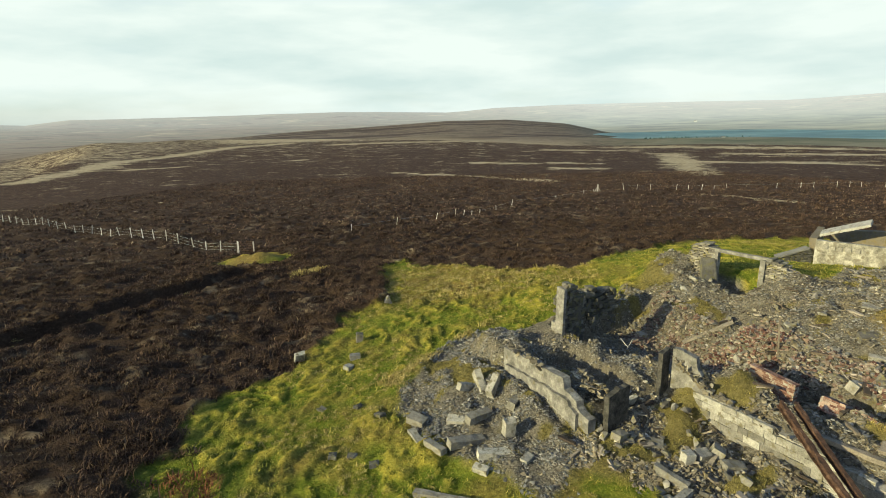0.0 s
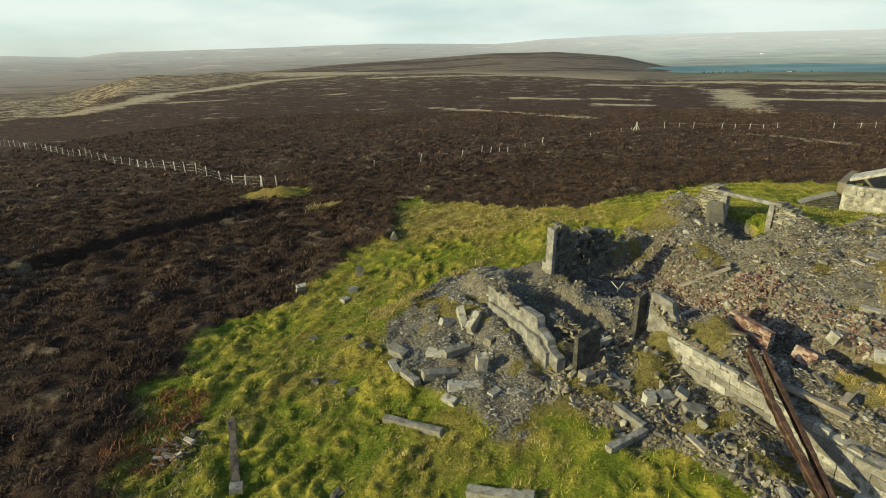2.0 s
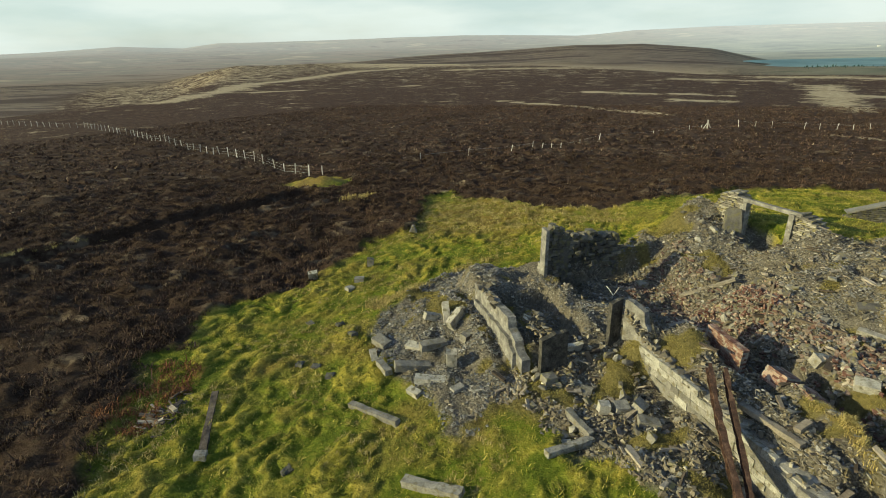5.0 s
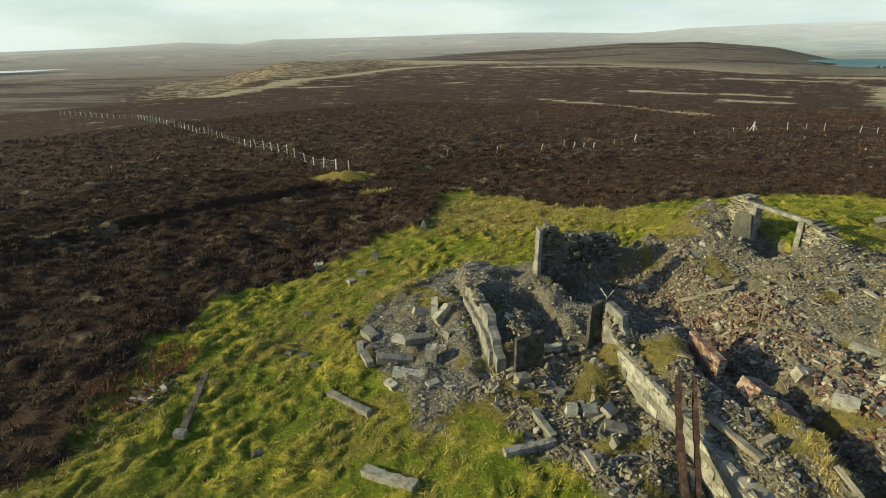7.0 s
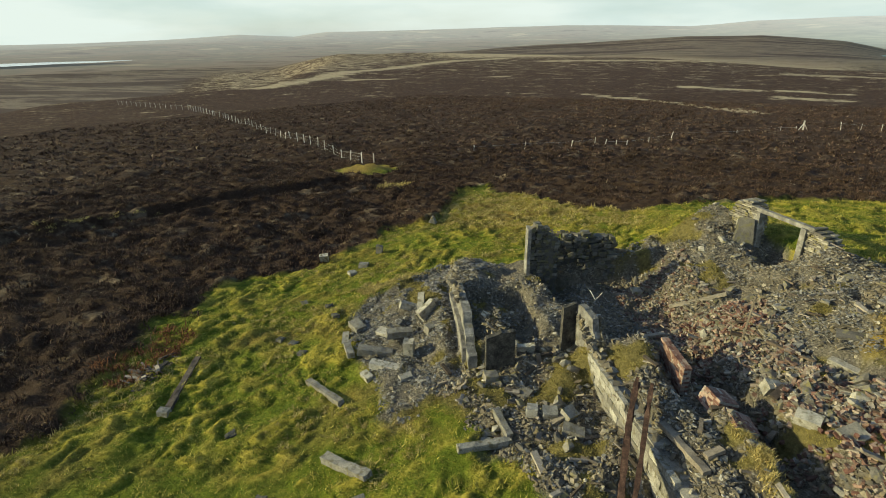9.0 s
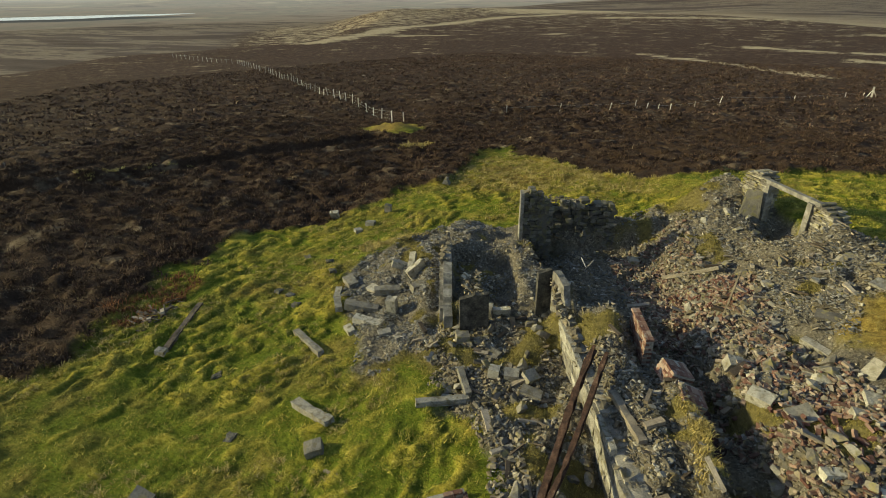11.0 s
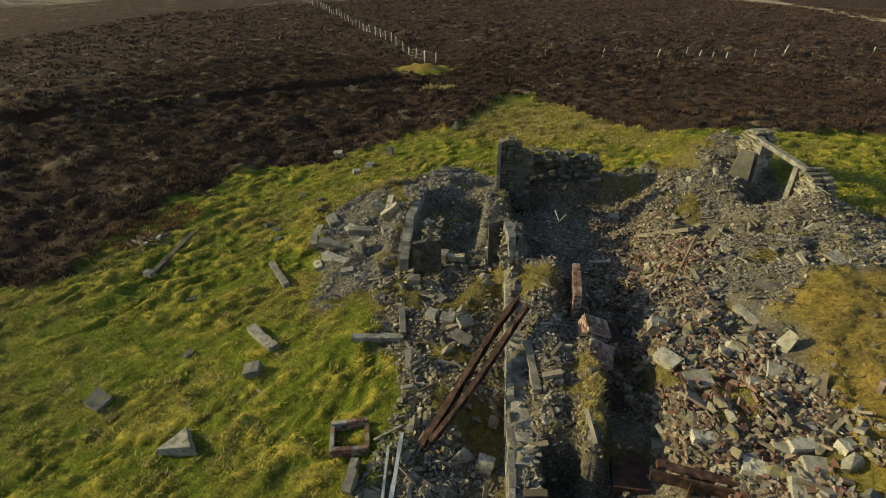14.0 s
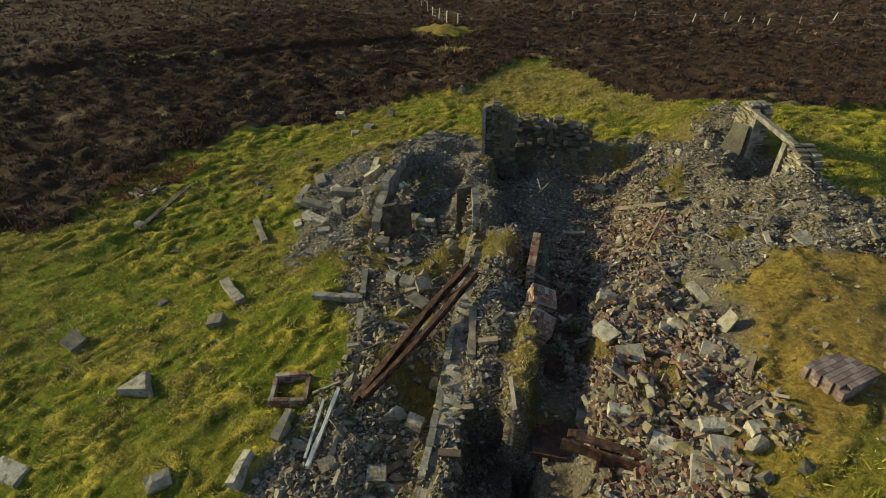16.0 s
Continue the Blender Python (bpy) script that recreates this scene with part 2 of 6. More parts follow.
def relief(x, y):
    """Height of the bare land: a knoll on a moor that falls away to a valley."""
    x, y = np.asarray(x, float), np.asarray(y, float)
    u, v = UX * x + UY * y, -UY * x + UX * y
    smooth = sum(np.interp(v + k, RISE_V, RISE_Z) for k in (-0.8, -0.4, 0, 0.4, 0.8)) / 5
    z = -0.65 + smooth * np.where(y > 16, np.exp(-(((y - 16) / (23 + 0.3 * np.clip(x - 5, 0, 30))) ** 2)), 1)
    z = z + 0.55 * bell(x, y, 0.6, 20.2, 3.0, 2.6) - 0.7 * bell(x, y, 13, 22, 2.6, 2.6) - 1.0 * bell(x, y, 23.6, 30.6, 2.6, 2.2) - 0.8 * bell(x, y, 21.0, 32.0, 1.5, 1.5)
    # retaining step along the long wall, and the floor of the small room
    back = v - 14.8 - 0.08 * (u + 8)
    z = z + (0.45 - 0.089 * (u + 8) + 0.3 * step(0.35, 0.8, back) * step(-3.5, -6.5, u)) * step(0.05, 0.35, back) * step(16.7, 15.8, v) * step(-12.5, -11.5, u) * step(3.6, 1.6, u)
    z = z - 0.6 * step(13.2, 14.4, v) * step(0.3, 0.1, back) * step(-8.5, -5.5, u) * step(3.6, 1.6, u)
    z = z + 0.85 * step(10.5, 11.0, v) * step(18.5, 15.5, v) * step(-11.5, -13.5, u) * step(-20.5, -19, u)
    # sunken brick channel with a pit at its near end, and banks of debris against the walls
    z = z - 1.05 * step(17.0, 17.25, v) * step(18.75, 18.2, v) * step(-11.4, -10.8, u) * step(1.5, 0.9, u) + 0.35 * np.exp(-(((v - 16.85) / 0.3) ** 2)) * step(-8.8, -7.6, u) * step(-4.2, -5.0, u)
    room = np.interp(u, [-15.4, -14.2], [14.15, 14.9])
    z = z - 1.3 * step(0, 0.45, v - room) * step(20.6, 18.9, v) * step(-18.9, -18.5, u) * step(-10.95, -11.4, u)
    z = z - 0.7 * step(10.95, 11.2, v) * step(13.6, 13.2, v) * step(-16.5, -16.1, u) * step(-12.6, -12.9, u)
    z = z + 0.35 * np.exp(-(((u + 11.2) / 0.9) ** 2) - ((v - 13.9) / 0.4) ** 2)
    z = z - 1.75 * step(15.75, 16.0, v) * np.where(u > -4.35, step(17.6, 17.3, v), step(16.75, 16.6, v)) * step(-5.1, -4.7, u) * step(1.5, 0.9, u)
    z = z - 0.6 * bell(x, y, 15.4, 11.5, 0.75, 0.5)
    z = z + 0.75 * np.exp(-(((u + 13.1) / 0.8) ** 2) - ((v - 11.3) / 0.45) ** 2) + 0.8 * np.exp(-(((u + 11.6) / 0.6) ** 2) - ((v - 14.8) / 0.45) ** 2)
    z = z + 1.0 * bell(x, y, 11.9, 28.0, 1.3, 1.1) + 0.75 * bell(x, y, 15.6, 23.6, 1.0, 0.8) - 1.15 * bell(x, y, 14.35, 25.5, 0.95, 0.85)
    z = z - 0.6 * np.exp(-(((u + 10.4) / 1.9) ** 2) - ((v - 19.0) / 1.1) ** 2)
    z = z + 0.45 * np.exp(-(((v - 10.15) / 0.5) ** 2)) * step(-17.8, -16.6, u) * step(-11.6, -12.6, u)
    return z + np.interp(np.hypot(x - 2, y), [45, 100, 150, 210, 260, 440, 700], [0, -2.3, -4.2, -5.2, -6.2, -7.4, -8.0])


def lattice(ix, iy, seed):
    h = (ix * 374761393 + iy * 668265263 + seed * 974634777) & 0x7FFFFFFF
    h = ((h ^ (h >> 13)) * 1274126177) & 0x7FFFFFFF
    return ((h ^ (h >> 16)) & 0xFFFF) / 65535.0


def value_noise(x, y, seed):
    ix, iy = np.floor(x).astype(np.int64), np.floor(y).astype(np.int64)
    fx, fy = x - ix, y - iy
    fx, fy = fx**3 * (fx * (6 * fx - 15) + 10), fy**3 * (fy * (6 * fy - 15) + 10)
    a, b = lattice(ix, iy, seed), lattice(ix + 1, iy, seed)
    c, d = lattice(ix, iy + 1, seed), lattice(ix + 1, iy + 1, seed)
    return 2 * (a + (b - a) * fx + (c - a) * fy + (a - b - c + d) * fx * fy) - 1


def ripple(x, y, size, seed=1):
    """Smooth noise, about -1 to 1, with lumps of that size: two turned lattices, so that no rows show."""
    x, y = np.asarray(x, float) / size, np.asarray(y, float) / size
    return 0.75 * (value_noise(0.86 * x - 0.51 * y, 0.51 * x + 0.86 * y, seed) + value_noise(0.42 * x + 0.91 * y + 17.3, -0.91 * x + 0.42 * y + 5.1, seed + 100))


def tussocks(x, y):
    """Wind-combed clumps of grass, drawn out along the slope, up to about 0.1 high."""
    x, y = np.asarray(x, float), np.asarray(y, float)
    a, b = 0.12 * x + 0.99 * y + 0.5 * ripple(x, y, 1.5, 44), 0.99 * x - 0.12 * y + 0.25 * ripple(x, y, 0.9, 45)
    rough = 0.45 + 0.55 * step(-0.6, 0.5, ripple(x, y, 2.6, 46))
    return rough * (0.10 * np.maximum(ripple(b, a / 2.0, 0.42, 12), -0.4) + 0.11 * np.maximum(ripple(b, a / 1.5, 0.22, 10), -0.35))


def inside(x, y, outline):
    """Signed distance to an outline in the plan: positive within."""
    x, y = np.asarray(x, float), np.asarray(y, float)
    best, odd = np.full(x.shape, 1e9), np.zeros(x.shape, bool)
    for (ax, ay), (bx, by) in zip(outline, outline[1:] + outline[:1]):
        dx, dy = bx - ax, by - ay
        k = np.clip(((x - ax) * dx + (y - ay) * dy) / (dx * dx + dy * dy), 0, 1)
        best = np.minimum(best, np.hypot(x - ax - k * dx, y - ay - k * dy))
        if ay != by:
            odd ^= ((ay > y) != (by > y)) & (x < (bx - ax) * (y - ay) / (by - ay) + ax)
    return np.where(odd, best, -best)


GREEN = [(-9, -40), (-8.6, 2), (-8.5, 7.2), (-7.6, 10), (-8.8, 13), (-9.9, 15.5), (-10.4, 18.3), (-9.6, 20.8), (-8.7, 22), (-7.2, 24.3), (-6.1, 28.7),
         (-3.5, 32.2), (-5.0, 36.5), (-4.6, 40.5), (-3.6, 40.8), (2.1, 37.1), (8.4, 33.4), (13.9, 37.5), (17.5, 40.1), (22.4, 42.7), (30, 44), (45, 42), (60, 20), (60, -40)]
RUBBLE = [(-2.1, 20), (-1.9, 18.6), (-1, 16.8), (0.6, 15.4), (1.8, 14.2), (2.3, 13.1), (3.2, 12.9), (4, 13.7), (5.5, 13.2), (6, 12.4), (7.2, 11.9), (8.6, 11), (9.2, 10.2),
          (9.4, 9), (9.2, 7.5), (10.5, 5.5), (12, 3), (17, 3), (17.3, 6), (17.2, 10), (17.3, 13), (16.4, 15.5), (15.8, 17), (16, 19.3), (17.5, 20), (20, 20.5), (24, 22),
          (24, 27.5), (20.5, 27), (18.5, 24.6), (16.7, 23.7), (15.6, 25.2), (12.5, 29), (9.5, 27.5), (8, 25.5), (6, 24.5), (3.5, 24), (1.5, 25), (-0.5, 23.3)]


def green_at(x, y):
    d = inside(x, y, GREEN) + 0.55 * ripple(x, y, 1.7, 3) + 0.3 * ripple(x, y, 0.6, 4)
    hummock = 2.5 - np.hypot((np.asarray(x) + 16.3) * 0.8, np.asarray(y) - 44.2) + 0.4 * ripple(x, y, 0.9, 5)
    return np.maximum(d, hummock)


def rubble_at(x, y):
    return inside(x, y, RUBBLE) + 0.35 * ripple(x, y, 1.1, 6) + 0.2 * ripple(x, y, 0.4, 7)


MOSSY = ((-0.4, 21.4, 1.1), (0.9, 19.8, 1.0), (4.1, 16.0, 0.7), (4.5, 13.4, 1.2), (9.0, 25.6, 0.7), (8.9, 17.6, 1.0), (8.2, 13.0, 0.8), (12.7, 12.75, 0.55), (12.95, 12.1, 0.5), (12.25, 13.5, 0.5), (7.9, 16.2, 0.9), (9.2, 15.9, 0.8), (5.6, 14.6, 0.9), (10.5, 27.2, 1.3))


def moss_at(x, y):
    """Where yellow moss and grass have grown over the rubble: above 0."""
    m = 0.85 * ripple(x, y, 1.5, 71) + 0.4 * ripple(x, y, 0.5, 72) - 0.55 - 1.0 * bell(np.asarray(x), np.asarray(y), 14.3, 20.5, 2.4, 3.2)
    for cx, cy, s in MOSSY:
        m = np.maximum(m, 0.9 * bell(np.asarray(x), np.asarray(y), cx, cy, s, s * 0.7) + 0.4 * ripple(x, y, 0.5, 72) - 0.3)
    return m - 0.9 * bell(np.asarray(x), np.asarray(y), 15.5, 23.9, 1.3, 1.3) - 0.8 * bell(np.asarray(x), np.asarray(y), 8.3, 20.6, 2.8, 2.8)


def ditch_at(x, y):
    line = [(-15.6, 39.2), (-17, 36.2), (-19.8, 32.8), (-22, 29.3), (-23.5, 26.8), (-25.3, 23.2), (-27.6, 20), (-40, 5)]
    wob = 0.35 * ripple(x, y, 2.2, 9)
    return np.abs(inside(x, y, line + [(p + 0.02, q) for p, q in line[-2:0:-1]])) + wob


def land(x, y, fine=True):
    """The ground as it stands, with tussocks, heather hummocks and heaps of rubble."""
    x, y = np.asarray(x, float), np.asarray(y, float)
    z = relief(x, y)
    g, r = step(-0.3, 0.3, green_at(x, y)), step(-0.2, 0.4, rubble_at(x, y))
    away = np.hypot(x - 5, y - 5)
    near = step(170, 60, away)
    tussock = tussocks(x, y) + 0.04 * ripple(x, y, 0.9, 11) + 0.11 * np.maximum(ripple(x, y, 1.9, 13), 0)
    moor = 0.2 + 0.16 * ripple(x, y, 1.3, 14) + 0.15 * ripple(x, y, 0.62, 15) + 0.25 * ripple(x, y, 7.0, 16)
    heap = 0.2 * ripple(x, y, 1.6, 17) + 0.16 * ripple(x, y, 0.65, 18) + 0.06 * ripple(x, y, 0.27, 19)
    z = z + near * ((1 - g) * moor + g * (1 - r) * tussock + g * r * heap)
    # ditch through the heather
    ditch = ditch_at(x, y)
    z = z - 1.7 * np.exp(-((ditch / 0.95) ** 2)) * near + 0.35 * np.exp(-(((ditch - 1.7) / 0.5) ** 2)) * near
    z = z + 0.7 * bell(x, y, -16.3, 44.2, 2.2, 1.8)
    # the moor ends in a brow, and the country beyond lies lower
    az, out = np.degrees(np.arctan2(2 - x, y)), np.hypot(x - 2, y)
    brow = brow_at(az)
    z = z + step(120, 300, out) * (0.5 * ripple(x, y, 45, 22) + 0.6 * ripple(x, y, 120, 23))
    w = step(0, 1, (out - brow) / (100 + 0.25 * brow))
    plain = np.interp(out, [0, 600, 1000, 1600, 2600, 5000], [-16, -24, -40, -62, -80, -90]) + 5 * ripple(x, y, 420, 21)
    plain = plain - 14 * step(-11, -18, az)
    # bleached hillside falling to the valley, and the next swell of moor behind the brow
    flank = np.interp(az, [30, 32, 35, 39, 42, 46], [-7, -8, -13.4, -24, -35, -48]) - 9 * ((out - 600) / 260) ** 2 + 1.5 * ripple(x, y, 70, 24)
    k = step(300, 420, out) * step(980, 720, out) * step(28, 32, az) * step(47, 43, az)
    plain = plain + (np.maximum(flank, plain) - plain) * k
    top = np.interp(az, [-20, -14.7, -12, -6, 0, 5, 11, 16, 24, 32], [-60, -31, -16, -1.5, -0.5, -6.5, -14.5, -21, -34, -60])
    swell = top + (-24 - top) * step(1450, 700, out) + 2.5 * ripple(x, y, 200, 25) - 40 * step(1500, 2100, out)
    plain = np.where((out > 500) & (y > 0), np.maximum(plain, swell), plain)
    return (1 - w) * z + w * plain


def brow_at(az):
    """How far off the moor ends, by the bearing in degrees to the left of y."""
    return np.interp(az, [-180, -60, -38, -12, 0, 16, 26, 30, 33, 36, 39, 44, 52, 56, 58, 60.6, 63, 67, 180],
                     [200, 260, 330, 330, 440, 590, 665, 640, 460, 290, 206, 192, 178, 175, 165, 150, 141, 140, 200])


def joined(name, mat, verts, tris, smooth=False):
    """One mesh object from arrays of corners and triangles."""
    me = bpy.data.meshes.new(name)
    me.vertices.add(len(verts))
    me.vertices.foreach_set("co", np.ascontiguousarray(verts, dtype=np.float32).ravel())
    n = tris.shape[1]
    me.loops.add(tris.size)
    me.loops.foreach_set("vertex_index", np.ascontiguousarray(tris, dtype=np.int32).ravel())
    me.polygons.add(len(tris))
    me.polygons.foreach_set("loop_start", np.arange(0, tris.size, n, dtype=np.int32))
    me.polygons.foreach_set("loop_total", np.full(len(tris), n, dtype=np.int32))
    me.polygons.foreach_set("use_smooth", np.full(len(tris), smooth))
    me.materials.append(mat)
    me.update(calc_edges=True)
    me.validate()
    return new(name, me)


# ---- the ground: one sheet from the knoll to the horizon ----
def spread(lo, hi, pitch, reach, coarse=0.38, fringe=26):
    """Grid lines: fine from lo to hi, coarser over a fringe, then ever wider out to the reach."""

    def outwards(start, sign):
        lines, gap, at = [], pitch, start
        while abs(at) < reach:
            lines.append(at)
            gap = min(gap * 1.12, coarse) if abs(at - start) < fringe else gap * 1.04
            at += sign * gap
        return lines + [sign * reach]

    return np.array(outwards(lo, -1)[:0:-1] + list(np.arange(lo, hi, pitch)) + outwards(hi, 1))


gx, gy = np.meshgrid(spread(-12, 22, 0.1, 4600), spread(2, 42, 0.105, 4600))
rows, cols = gx.shape
gz = land(gx, gy)
idx = np.arange(rows * cols).reshape(rows, cols)
quads = np.stack([idx[:-1, :-1], idx[:-1, 1:], idx[1:, 1:], idx[1:, :-1]], -1).reshape(-1, 4)


def near_line(x, y, line, wide):
    """1 on a line through the plan, falling to 0 over that width."""
    best = np.full(x.shape, 1e9)
    for (ax, ay), (bx, by) in zip(line, line[1:]):
        dx, dy = bx - ax, by - ay
        k = np.clip(((x - ax) * dx + (y - ay) * dy) / (dx * dx + dy * dy), 0, 1)
        best = np.minimum(best, np.hypot(x - ax - k * dx, y - ay - k * dy))
    return np.exp(-((best / wide) ** 2))


STREAKS = (  # swathes of bleached grass: width, strength, line
    (1.7, 0.25, [(-15, 162), (-0.5, 152), (10.7, 141)]), (2.3, 0.25, [(12, 138), (17, 131), (24, 122.5)]), (2.2, 0.25, [(43, 90), (47, 85), (51, 79.5)]),
    (7, 0.17, [(67, 143), (76, 180), (95, 235)]), (7, 0.17, [(84, 190), (112, 181), (126, 164)]), (6, 0.17, [(120, 235), (175, 195)]), (6, 0.17, [(50, 276), (88, 262)]),
    (2.4, 0.25, [(10, 196), (30, 188)]), (2.2, 0.25, [(36, 190), (52, 186)]), (4, 0.25, [(-72, 250), (-66, 250)]), (7, 0.17, [(-131, 165), (-160, 265), (-157, 390), (-135, 470)]),
    (4, 0.25, [(-128, 218), (-112, 228)]), (8, 0.17, [(-85, 425), (45, 428)]), (9, 0.17, [(95, 300), (230, 215)]), (3, 0.25, [(34, 168), (46, 162)]))


def streaks(x, y):
    """How readily bleached grass breaks the heather, from 0 to 1."""
    out, az = np.hypot(x - 2, y), np.degrees(np.arctan2(2 - x, y))
    some = 0.455 + 0.05 * step(150, 420, out) - 0.15 * step(130, 60, out)
    for wide, k, line in STREAKS:
        some = some + k * near_line(x, y, line, wide)
    some = some + 0.045 * step(19, 30, az) * step(47, 42, az) * step(0, 110, out - np.interp(az, [20, 26, 31, 35, 39, 44], [450, 370, 290, 245, 206, 192])) * step(1100, 800, out)
    some = some + 0.16 * step(480, 600, out) * step(1150, 850, out) * step(-16, -10, az) * step(26, 18, az)
    return np.clip(some, 0, 1)


ground = joined("ground", None, np.stack([gx, gy, gz], -1).reshape(-1, 3), quads, True)
ground.data.materials.clear()
px, py = gx.ravel(), gy.ravel()
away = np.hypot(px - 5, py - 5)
bearing = np.degrees(np.arctan2(2 - px, py))
past = np.hypot(px - 2, py) - brow_at(bearing)
for key, values in (("green", step(-0.35, 0.35, green_at(px, py))), ("rubble", step(-0.25, 0.35, rubble_at(px, py))), ("straw", streaks(px, py)),
                    ("dry", np.clip(bell(px, py, 18.5, 17.5, 4.2, 5.0) * 1.3 + 0.95 * bell(px, py, 0.5, 34.5, 8, 5) + 0.45 * ripple(px, py, 2.4, 41) + 0.35 * ripple(px, py, 0.8, 43) + 0.8 * bell(px, py, -16.3, 44.2, 2.5, 2.5), 0, 1)),
                    ("lit_crest", step(0.01, 0.1, tussocks(px, py))), ("moss", step(-0.15, 0.2, moss_at(px, py))), ("moor_haze", step(35, 150, away)),
                    ("pasture", step(20, 300, past) * step(-8, -22, bearing + 4 * ripple(px, py, 300, 42))),
                    ("beyond", step(0, 1, (past - np.interp(bearing, [30, 44, 49], [220, 400, 10])) / np.interp(bearing, [30, 49], [270, 110])))):
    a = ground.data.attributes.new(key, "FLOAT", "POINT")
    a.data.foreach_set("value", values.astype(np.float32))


def ground_material():
    m = bpy.data.materials.new("moorland")
    m.use_nodes = True
    n, l = m.node_tree.nodes, m.node_tree.links
    b = n["Principled BSDF"]
    b.inputs["Roughness"].default_value, b.inputs["Specular IOR Level"].default_value = 0.95, 0.1
    geo = n.new("ShaderNodeNewGeometry")

    def clouds(scale, detail=6, rough=0.65):
        t = n.new("ShaderNodeTexNoise")
        t.inputs["Scale"].default_value, t.inputs["Detail"].default_value, t.inputs["Roughness"].default_value = scale, detail, rough
        l.new(geo.outputs["Position"], t.inputs["Vector"])
        return t.outputs["Fac"]

    def cover(below, above, key):
        a, x = n.new("ShaderNodeAttribute"), n.new("ShaderNodeMix")
        a.attribute_name, x.data_type = key, "RGBA"
        l.new(a.outputs["Fac"], x.inputs["Factor"])
        l.new(below, x.inputs["A"])
        l.new(above, x.inputs["B"])
        return x.outputs["Result"]

    def shade(noise_out, stops):
        r = ramp_node(n, stops)
        l.new(noise_out, r.inputs["Fac"])
        return r.outputs["Color"]

    def blend(a, b2, fac):
        x = n.new("ShaderNodeMix")
        x.data_type = "RGBA"
        l.new(fac, x.inputs["Factor"])
        l.new(a, x.inputs["A"])
        l.new(b2, x.inputs["B"])
        return x.outputs["Result"]

    fine, mid, broad = clouds(7, 7, 0.7), clouds(1.6), clouds(0.16, 8, 0.7)
    heath = shade(fine, [(0.32, (0.024, 0.015, 0.010)), (0.5, (0.055, 0.034, 0.022)), (0.68, (0.11, 0.07, 0.045))])
    pale = shade(mid, [(0.35, (0.028, 0.017, 0.012)), (0.6, (0.064, 0.04, 0.026)), (0.72, (0.16, 0.115, 0.072))])
    heath = blend(heath, pale, broad)
    fleck = shade(clouds(0.42, 5, 0.6), [(0.57, (0, 0, 0)), (0.65, (1, 1, 1))])
    tan = shade(mid, [(0.3, (0.10, 0.07, 0.045)), (0.7, (0.22, 0.165, 0.11))])
    heath = blend(heath, tan, fleck)
    # distance haze painted into the heath colour, growing from 35 to 150 m
    hazy_heath = shade(clouds(0.9, 8, 0.7), [(0.32, (0.032, 0.018, 0.012)), (0.5, (0.064, 0.037, 0.025)), (0.62, (0.095, 0.059, 0.04)), (0.72, (0.20, 0.15, 0.10))])
    heath = cover(heath, hazy_heath, "moor_haze")
    heath = blend(heath, shade(mid, [(0.3, (0.20, 0.15, 0.10)), (0.7, (0.40, 0.32, 0.22))]), shade(clouds(0.3, 10, 0.78), [(0.605, (0, 0, 0)), (0.65, (1, 1, 1))]))
    straw = shade(clouds(0.8, 8, 0.7), [(0.3, (0.26, 0.20, 0.12)), (0.55, (0.46, 0.37, 0.24)), (0.7, (0.60, 0.51, 0.36))])
    turf = shade(mid, [(0.32, (0.049, 0.081, 0.009)), (0.48, (0.098, 0.128, 0.014)), (0.6, (0.189, 0.205, 0.025)), (0.72, (0.354, 0.317, 0.051))])
    turf = blend(turf, shade(fine, [(0.3, (0.049, 0.081, 0.009)), (0.55, (0.183, 0.213, 0.024)), (0.75, (0.439, 0.403, 0.068))]), mid)
    hay = shade(fine, [(0.3, (0.13, 0.085, 0.028)), (0.5, (0.31, 0.215, 0.055)), (0.62, (0.42, 0.31, 0.085)), (0.8, (0.52, 0.43, 0.20))])
    hay = blend(hay, shade(fine, [(0.3, (0.10, 0.07, 0.028)), (0.55, (0.23, 0.165, 0.055)), (0.75, (0.33, 0.29, 0.07))]), shade(clouds(0.8, 6, 0.7), [(0.42, (0, 0, 0)), (0.6, (1, 1, 1))]))
    earth = shade(clouds(3.2, 7, 0.7), [(0.34, (0.075, 0.063, 0.048)), (0.5, (0.15, 0.126, 0.092)), (0.66, (0.25, 0.215, 0.16))])
    cells = n.new("ShaderNodeTexVoronoi")
    cells.inputs["Scale"].default_value = 21
    l.new(geo.outputs["Position"], cells.inputs["Vector"])
    pick = n.new("ShaderNodeSeparateColor")
    l.new(cells.outputs["Color"], pick.inputs["Color"])
    pebble = shade(pick.outputs["Red"], [(0.0, (0.07, 0.062, 0.052)), (0.5, (0.17, 0.15, 0.12)), (0.9, (0.28, 0.25, 0.20)), (1.0, (0.42, 0.38, 0.31))])
    grit = blend(pebble, earth, shade(clouds(1.1, 6, 0.7), [(0.42, (0.15, 0.15, 0.15)), (0.6, (0.85, 0.85, 0.85))]))
    moss = shade(fine, [(0.3, (0.10, 0.085, 0.032)), (0.7, (0.26, 0.215, 0.085))])
    grit = cover(grit, moss, "moss")
    drawn = n.new("ShaderNodeMapping")
    drawn.inputs["Scale"].default_value = (0.3, 1.5, 1.0)
    l.new(geo.outputs["Position"], drawn.inputs["Vector"])
    bands = n.new("ShaderNodeTexNoise")
    bands.inputs["Scale"].default_value, bands.inputs["Detail"].default_value, bands.inputs["Roughness"].default_value = 0.013, 10, 0.72
    l.new(drawn.outputs["Vector"], bands.inputs["Vector"])
